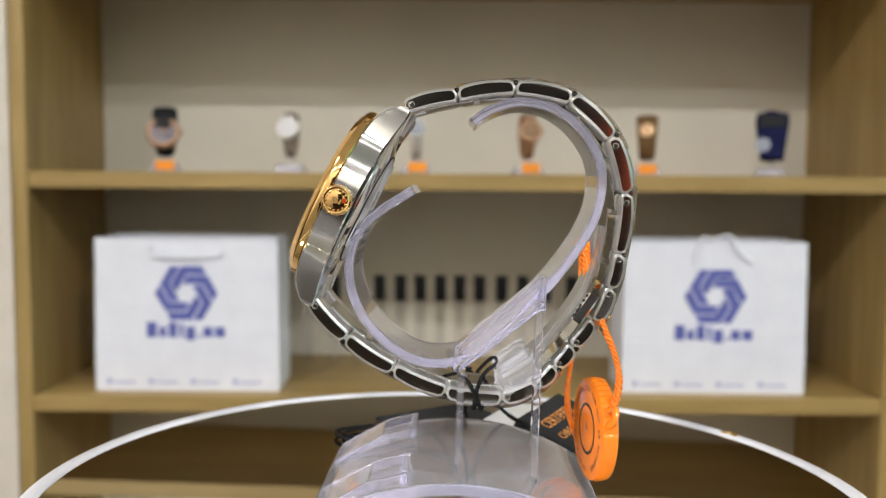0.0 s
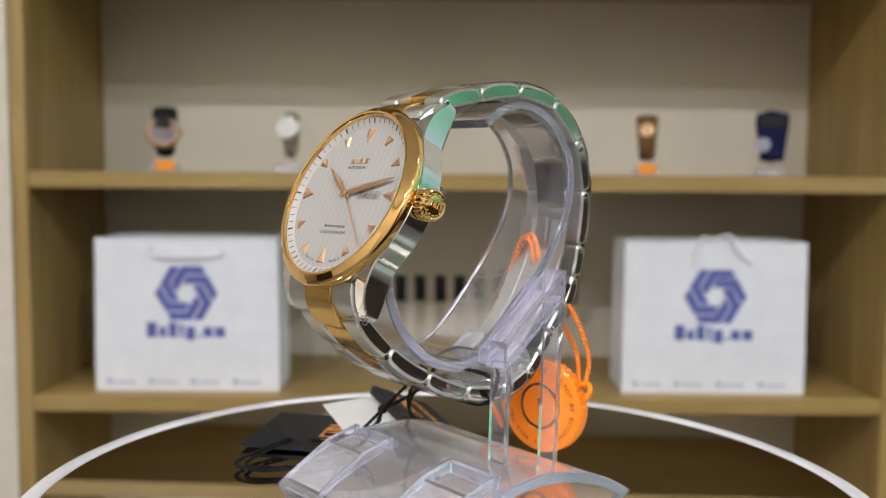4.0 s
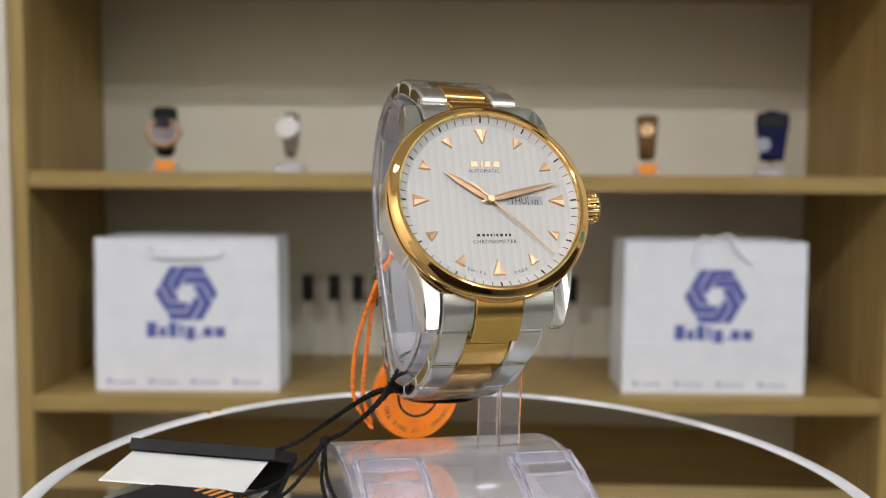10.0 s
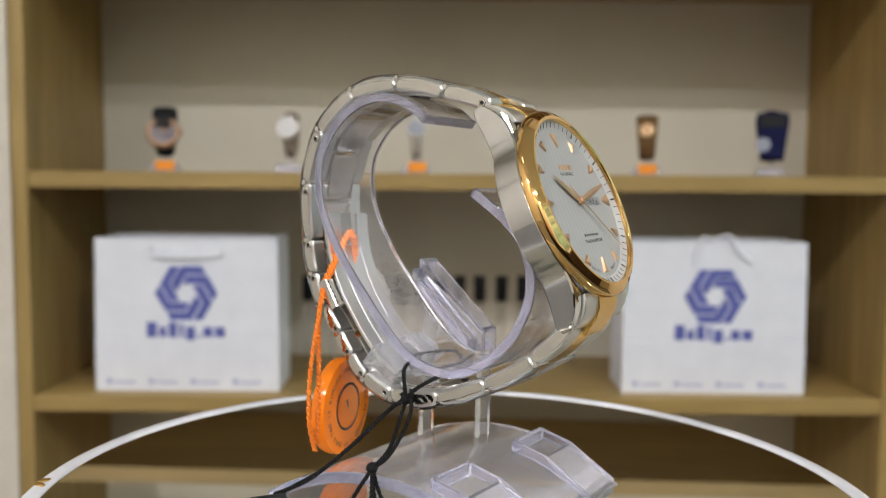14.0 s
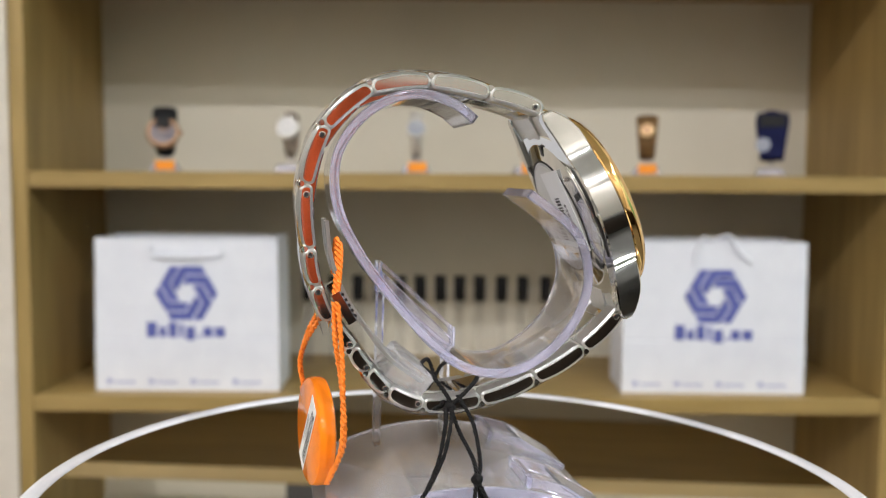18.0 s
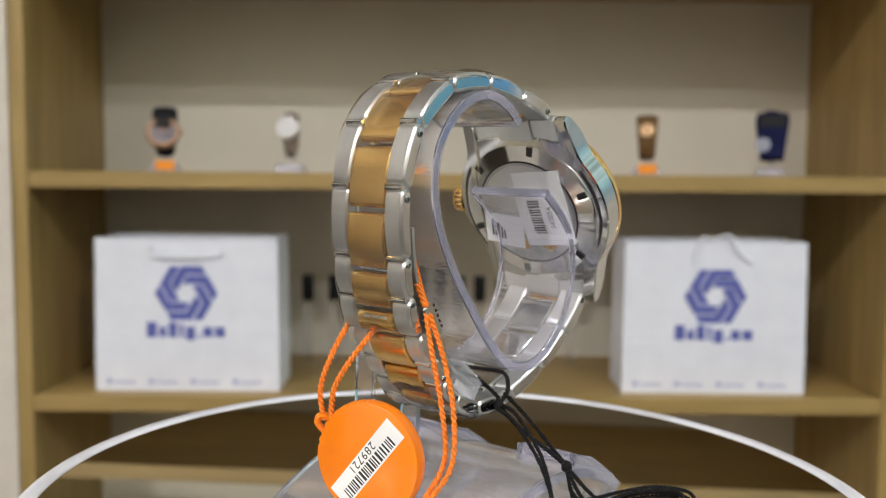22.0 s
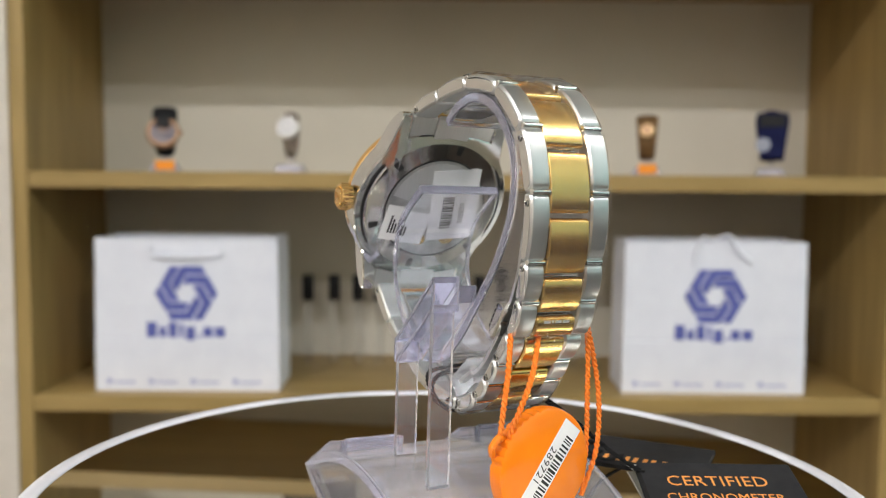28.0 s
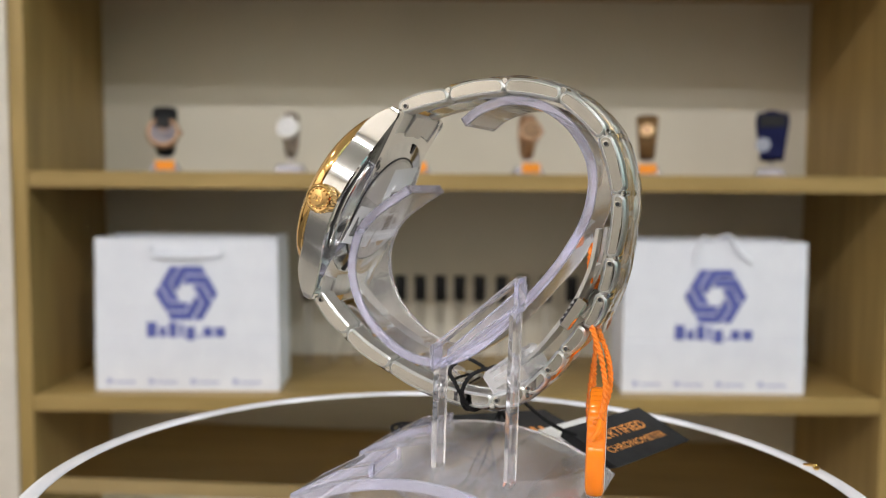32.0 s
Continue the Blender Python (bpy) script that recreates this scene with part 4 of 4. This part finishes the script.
def chain(nodes, sign):
    total = len(nodes) - 1
    run = 0.0
    for i in range(total):
        half = half_width(run)
        run_next = run + (Vector(nodes[i + 1]) - Vector(nodes[i])).length
        a, b = nodes[i], nodes[i + 1]
        if sign < 0:
            a, b = b, a
        th = 3.3 if i < total - 3 else 3.0
        prof = link_profile(b, a, th)
        ends = (nodes[i], nodes[i + 1], half, half_width(run_next))
        run = run_next
        for y0, y1 in ((YC - half, YC - 4.75), (YC + 4.75, YC + half)):
            ln = part("link", scaled(tapered(prism(prof, y0, y1, 0.42), *ends)), STEEL_BRUSH, watch, "brushed steel outer link", True, 40)
            outer = y0 if y0 < YC else y1
            s = -1 if y0 < YC else 1
            face = part("polished_side", scaled(tapered(prism(inset2(prof, 0.62), min(outer, outer + s * 0.06), max(outer, outer + s * 0.06), 0.02), *ends)), POLISH, ln, "polished link side")
            if i in (0, 4, 5, 6, 7):
                pa, pb = Vector(a), Vector(b)
                e = pa + (pb - pa) * (0.16 if sign > 0 else 0.84)
                pin = lathe([(0.42, 0), (0.68, 0), (0.72, 0.05), (0.72, 0.16), (0.66, 0.2), (0.48, 0.2), (0.42, 0.14)], 16)
                mm_ = Matrix.Translation((e.x, outer + s * 0.05, e.y)) @ Matrix.Rotation(radians(90 * (1 if s < 0 else -1)), 4, "X")
                part("pin", scaled(pin, mm_), POLISH, ln, smooth=True)
                # Black disc paints the shade inside the pin's hole.
                part("pin_hole_shade", scaled(disc(0.41, 0.02, 0.12, 12, 0.02), mm_), INK, ln)
        # the gold centre links are set a third of a pitch further on
        if i < total:
            def at(j, f):
                p, r_ = Vector(nodes[min(j, total - 1)]), Vector(nodes[min(j + 1, total)])
                return tuple(p + (r_ - p) * f)
            cuts = {6: 0.7} if sign < 0 else {}
            a2, b2 = at(i, cuts.get(i, 0.33)), (at(i + 1, cuts.get(i + 1, 0.33)) if i + 1 < total else at(i, 1.0))
            if sign < 0 and i == 6:
                b2 = at(7, 1.0)
            if sign < 0 and i == 7:
                continue
            if i == 0:
                a2 = at(0, 0.3)
            if sign < 0:
                a2, b2 = b2, a2
            mid_a, mid_b = Vector(a2), Vector(b2)
            d_ = (mid_a - mid_b).normalized()
            n_ = Vector((d_.y, -d_.x))
            g0, g1, s0, s1 = (tuple(q_ + n_ * h_) for h_ in (0.85, -0.85) for q_ in (mid_b, mid_a))
            part("centre_link", scaled(prism(link_profile(g0, g1, 1.8, 0.8), YC - 4.65, YC + 4.65, 0.3)), GOLD_BRUSH, watch, "brushed gold centre link", True, 40)
            part("inner_link", scaled(prism(link_profile(s0, s1, 1.6, 1.1), YC - 4.65, YC + 4.65, 0.2)), POLISH, watch, "polished steel inner side of a centre link", True, 40)


chain(UPPER, 1)
chain(LOWER, -1)
# slim polished hinge bars show between the outer links
for nodes in (UPPER, LOWER):
    run = 0.0
    for i in range(1, len(nodes) - 1):
        p0_, p_, p1_ = Vector(nodes[i - 1]), Vector(nodes[i]), Vector(nodes[i + 1])
        run += (p_ - p0_).length
        d_ = (p1_ - p0_).normalized()
        n_ = Vector((d_.y, -d_.x))
        n_ = n_ if n_.dot(p_ - Vector((2, 58))) > 0 else -n_
        c_ = p_ + n_ * 0.95
        h_ = half_width(run) - 0.3
        for y0, y1 in ((-h_, -4.8), (4.8, h_)):
            ring = [(c_.x + 0.7 * cos(2 * pi * k / 14), c_.y + 0.7 * sin(2 * pi * k / 14)) for k in range(14)]
            part("hinge_bar", scaled(prism(ring, YC + y0, YC + y1, 0.1)), POLISH, watch, "polished steel hinge bar", True)
# maker's mark on the clasp as plain bars
CL = plane_at((31.55, YC, 44.6), (0, 1, 0), (0.34, 0, 0.94))
x = -2.9
for wd in (1.6, 0.5, 1.4, 1.6):
    part("engraved_bar", scaled(box(x, x + wd, -0.6, 0.6, 2.2, 2.36, 0.03), CL), STEEL_BRUSH, watch, "pale engraved bar")
    x += wd + 0.3
# end links fill the space between the lugs
for s in (1, -1):
    prof = [(18.4 * s, -2.6), (20.0 * s, -2.9), (21.6 * s, -3.7), (22.8 * s, -4.8), (23.7 * s, -6.0), (24.2 * s, -7.3), (24.2 * s, -8.3), (23.6 * s, -9.2), (18.4 * s, -8.6)]
    outer = [(18.4 * s, -2.4), (20.2 * s, -2.7), (22.0 * s, -3.6), (23.6 * s, -5.0), (24.8 * s, -6.5), (25.8 * s, -8.1), (26.2 * s, -9.0), (24.6 * s, -9.0), (18.4 * s, -5.2)]
    inner = [(18.4 * s, -5.3), (24.4 * s, -9.1), (23.6 * s, -9.8), (18.4 * s, -9.0)]
    for x0, x1, mat, lab, pf in ((-11.1, -4.8, STEEL_BRUSH, "brushed steel end link", prof), (-4.7, 4.7, GOLD_BRUSH, "brushed gold end link", outer),
                                 (-4.7, 4.7, STEEL_BRUSH, "steel inner side of an end link", inner), (4.8, 11.1, STEEL_BRUSH, "brushed steel end link", prof)):
        watch_part("end_link", prism(pf, x0, x1, 0.15, "yzx"), mat, lab, True)
# loose protective film over the bracelet
def film(nodes, lift, i0, i1, seed):
    path = smooth_path([(x_, 0, z_) for x_, z_ in nodes], 12)[i0 * 12:i1 * 12 + 1]
    rows = []
    cen = Vector((2, 0, 58))
    for k, p in enumerate(path):
        d_ = (path[min(k + 1, len(path) - 1)] - path[max(k - 1, 0)]).normalized()
        n_ = Vector((-d_.z, 0, d_.x))
        n_ = n_ if n_.dot(p - cen) > 0 else -n_
        row = []
        for j in range(15):
            y_ = -10.1 + 20.2 * j / 14
            w_ = noise.noise(Vector((p.x * 0.22, y_ * 0.3 + seed, p.z * 0.22)))
            edge = max(0, abs(y_) - 9.2)
            q = p + n_ * (2.05 + lift + 0.3 * w_ - 1.9 * edge * edge)
            row.append((q.x, YC + y_ * (1 + 0.02 * w_), q.z))
        rows.append(row)
    return loft(rows, closed=False)


for nodes, i0, i1, seed in ((UPPER, 1, 4, 3.1), (UPPER[:8] + [(29.6, 38.8)], 4, 8, 7.7), (LOWER, 1, 3, 12.2), (LOWER, 3, 6, 5.5)):
    fo = part("protective_film", scaled(film(nodes, 0.05, i0, i1, seed)), FILM, watch, "crinkled clear protective film", True, 60)
    fo.visible_shadow = False
# clasp blades and pushers inside the bracelet
blade = [(31.4, 62.0), (30.2, 54.0), (27.0, 46.0), (22.4, 39.0), (17.0, 32.5), (10.0, 27.6)]
for y0, y1 in ((YC - 7.2, YC - 3.2), (YC + 3.2, YC + 7.2)):
    part("clasp_blade", scaled(ribbon(blade, 0.9, y0, y1, 5, 0.1)), STEEL_BRUSH, watch, "brushed steel clasp blade", True)
part("clasp_plate", scaled(ribbon(blade[1:5], 1.0, YC - 3.0, YC + 3.0, 5, 0.1)), STEEL_BRUSH, watch, "steel clasp plate", True)
for s in (-1, 1):
    m = Matrix.Translation((27.6, YC + s * 9.0, 44.0)) @ Matrix.Rotation(radians(-58), 4, "Y")
    ps = part("clasp_pusher", scaled(box(-3.6, 3.6, -1.3, 1.3, -1.3, 1.3, 0.4), m), POLISH, watch, "polished steel pusher")
    for k in range(5):
        part("ridge", scaled(box(-2.9 + k * 1.3, -2.3 + k * 1.3, -1.2 if s < 0 else 0.9, -0.9 if s < 0 else 1.2, 1.25, 1.55), m), DARK, ps)

# ---- orange security tag ----
tag = turning("security_tag", "round orange plastic security tag on twisted cord", "tag")
TAG = Matrix.Translation((32.2, 2.0, 14.9)) @ Matrix.Rotation(radians(9.6), 4, "Z") @ Matrix.Rotation(radians(90), 4, "Y") @ Matrix.Rotation(radians(90), 4, "Z")
bm = bmesh.new()
bm.free()
rings = []
for r, z in ((11.0, -2.0), (11.7, -1.6), (11.95, -0.6), (11.95, 0.6), (11.7, 1.6), (11.0, 2.0)):
    ring = []
    for i in range(120):
        a = 2 * pi * i / 120
        tooth = 0.35 if (30 < i < 60 and i % 3 == 0 and abs(z) < 1.7) else 0
        ring.append(((r - tooth) * cos(a), (r - tooth) * sin(a), z))
    rings.append(ring)
part("disc", scaled(loft(rings), TAG), ORANGE, tag, "orange plastic disc with serrated edge", True, 40)
lab = part("barcode_label", scaled(box(-10.4, 10.4, -2.6, 2.6, 2.02, 2.1), TAG @ Matrix.Rotation(radians(52), 4, "Z") @ Matrix.Translation((0, -0.6, 0))), STICKER, tag, "white barcode label")
LM = TAG @ Matrix.Rotation(radians(52), 4, "Z") @ Matrix.Translation((0, -0.6, 2.1))
x = -8.4
rnd = random.Random(4)
while x < 8.0:
    wd = rnd.choice((0.25, 0.4, 0.6))
    part("bar", scaled(box(x, x + wd, -2.2, 0.1, 0, 0.04), LM), INK, lab)
    x += wd + rnd.choice((0.25, 0.35, 0.5))
part("number", scaled(text_bm("289721", 1.75, 0.01, spacing=1.15), LM @ Matrix.Translation((0, 1.5, 0.02)) @ Matrix.Rotation(pi, 4, "Z")), INK, lab)
part("ear", scaled(tube(smooth_path([(33.4, -9.8, 18.5), (34.6, -10.6, 20.5), (34.8, -9.4, 22.2), (33.6, -7.8, 21.6)], 5), 0.75, 8)), ORANGE, tag, "moulded cord eye", True)
# printing on the inner face
BK = TAG @ Matrix.Rotation(pi, 4, "X")
part("printed_ring", scaled(lathe([(5.3, 2.01), (5.9, 2.01), (5.9, 2.06), (5.3, 2.06)], 48), BK), INK, tag)
part("printed_tick", scaled(box(-0.25, 0.25, -1.9, 0.3, 2.01, 2.05), BK @ Matrix.Rotation(radians(20), 4, "Z")), INK, tag)
WORDS = "IF THIS TAG IS REMOVED ITEM CAN NOT BE RETURNED - "
for k, ch in enumerate(WORDS):
    if ch != " ":
        m = BK @ Matrix.Rotation(-2 * pi * k / len(WORDS), 4, "Z") @ Matrix.Translation((0, 9.3, 2.02))
        part("printed_letter", scaled(text_bm(ch, 1.15, 0.015), m), INK, tag)
for pts in ([(31.4, -5.5, 41.5), (34.2, -7.4, 35), (35.6, -9.0, 28), (34.4, -8.9, 21.2)], [(30.9, 1.4, 41.3), (34.6, -2.0, 34.5), (35.8, -5.0, 28.5), (34.4, -7.0, 22.0)],
            [(29.6, 12.9, 46.5), (29.4, 14.6, 38), (27.8, 16.2, 27.3), (27.2, 16.9, 16.3), (29.9, 14.0, 8.2)], [(29.0, 13.4, 45.5), (28.2, 16.6, 37), (27.8, 19.2, 26.3), (28.0, 19.0, 15.3), (30.4, 13.8, 6.6)],
            [(29.6, 12.9, 46.5), (29.2, 10.8, 50.0), (28.9, 8.0, 55.4), (28.9, 5.4, 57.8), (29.0, 3.2, 55.4), (29.2, 2.2, 50)],
            [(29.2, 13.1, 45.8), (28.6, 11.0, 49.5), (28.2, 8.6, 54.8), (28.3, 6.4, 57.0), (28.5, 4.4, 54.6), (28.8, 3.6, 49.5)]):
    part("cord", scaled(twisted(pts, 0.38, 2.5)), ORANGE_CORD, tag, "twisted orange cord", True)

# ---- black hang tags ----
hang = turning("hang_tag", "black card hang tags with orange foil print", "tag")


def card(name, m, w, h, th, mat, lab):
    return part(name, scaled(box(-w / 2, w / 2, -h / 2, h / 2, 0, th, 0.15), m), mat, hang, lab)


T1 = plane_at((31.7, 52.8, 3.4), (0.405, 0.914, 0), (-0.86, 0.38, 0.34)) @ Matrix.Translation((0, 0, -2.8))
card("certificate_tag", T1, 36.5, 18.5, 2.8, BLACK_CARD, "thick black certificate tag")
part("printed_word", scaled(text_bm("CERTIFIED", 3.5, 0.02, spacing=1.04), T1 @ Matrix.Translation((-1, 2.4, 2.82))), ORANGE_INK, hang)
part("printed_word", scaled(text_bm("CHRONOMETER", 2.5, 0.02, spacing=1.04), T1 @ Matrix.Translation((-0.6, -3.2, 2.82))), ORANGE_INK, hang)
T2 = plane_at((17.4, 60.2, 2.1), (0.4, 0.916, 0), (0.9, -0.3, 0.11))
card("white_card", T2, 34.5, 16.5, 0.4, STICKER, "plain white card")
T3 = plane_at((-3.8, 56.4, 0.1), (0.77, 0.64, 0), (-0.64, 0.77, 0.0))
card("booklet", T3 @ Matrix.Translation((1.8, 2.0, 0)), 33, 23.2, 0.5, BLACK_CARD, "black folded booklet")
COVER = T3 @ Matrix.Translation((0, 13.6, 0.55)) @ Matrix.Rotation(radians(-0.2), 4, "X") @ Matrix.Translation((0, -13.6, 0))
part("booklet_cover", scaled(box(-14.5, 18.2, -9.4, 13.5, 0, 0.4, 0.1), COVER), BLACK_CARD, hang, "slightly raised booklet cover")
x = -7.4
for wd in (4.6, 1.2, 3.6, 3.8):
    for k in range(2 if wd > 2 else 1):
        part("emblem_bar", scaled(box(x + k * (wd - 1.1), x + k * (wd - 1.1) + 1.1, -8.6, -4.4, 0.42, 0.47), COVER), ORANGE_INK, hang, "orange foil bar")
    x += wd + 0.9
K1, K2 = (4.5, 14.3, 23.0), (1.7, 30.1, 12.1)
CORDS = [[K1, (5, 19, 22), (8, 27, 16), (13, 33, 10), (19.4, 37.9, 5.4)], [(5.5, 14.3, 22.6), (6.5, 20, 20.4), (9.5, 28, 14.4), (14.5, 34.5, 8.4), (20, 39, 5.2)],
         [K1, (3.2, 19, 18.6), (1.4, 25, 14.6), K2], [(3, 14.6, 25.5), (0.4, 19, 20.5), (0.2, 26, 14.4), K2],
         [K2, (-1, 34, 7), (-4, 40, 2.2), (-8, 48, 1.6)], [K2, (3, 35, 6.5), (1, 42, 2.6), (-2, 50, 1.7)],
         [K2, (-2, 30, 5), (-11.3, 29, 1.4), (-24, 32, 0.8), (-31.5, 36.5, 0.8), (-32.6, 43.6, 0.8), (-23.4, 48.9, 0.9), (-12.6, 51.6, 1.8)],
         [K2, (-1, 31, 4), (-11, 31, 1.0), (-23, 33.4, 0.8), (-29.8, 38, 0.8), (-30.4, 42.4, 0.8), (-22.4, 47, 1.0), (-12.6, 50.4, 2.0)],
         [K1, (3.6, 10, 20.5), (3.6, 3, 19.7), (3.8, -4, 20.1), (4, -8, 22.6)], [(6, 14, 24), (6.2, 9, 20.8), (6.0, 2, 19.9), (5.4, -5, 20.4), (4.4, -8, 23)],
         [(4, -8, 22.4), (4.4, -9, 26), (6, -7, 29), (9, 2, 29.5), (8, 10, 29), (5, 14.2, 25), K1], [(4.4, -8, 23), (2.4, -9, 27), (0, -6, 28.6), (-2, 4, 28.6), (-2, 11, 28.6), (1.5, 14.6, 26), K1]]
for pts in CORDS:
    part("cord", scaled(twisted(pts, 0.3, 2.0)), BLACK_CORD, hang, "twisted black cord", True)
for c_ in (K1, K2):
    bm = bmesh.new()
    bmesh.ops.create_icosphere(bm, subdivisions=2, radius=1.25)
    for v in bm.verts:
        v.co *= 1 + 0.25 * noise.noise(v.co * 1.7 + Vector(c_))
    part("knot", scaled(bm, Matrix.Translation(c_)), BLACK_CORD, hang, "small black knot", True)


# ---- motion ----
def motions():
    rows = [(float(t), TABLE @ Matrix.Rotation(radians(TURN * t), 4, "Z")) for t in range(33)]
    for ob in moving:
        walk(ob, rows)
    # the platter runs slightly out of true
    lean = Matrix.Rotation(0.0119, 4, (0.0083, -0.0085, 0))
    wobble = Matrix.Rotation(0.0055, 4, (-sin(radians(88)), cos(radians(88)), 0))
    walk(platter, [(float(t), lean @ Matrix.Rotation(radians(TURN * t), 4, "Z") @ wobble) for t in range(33)])


motions()
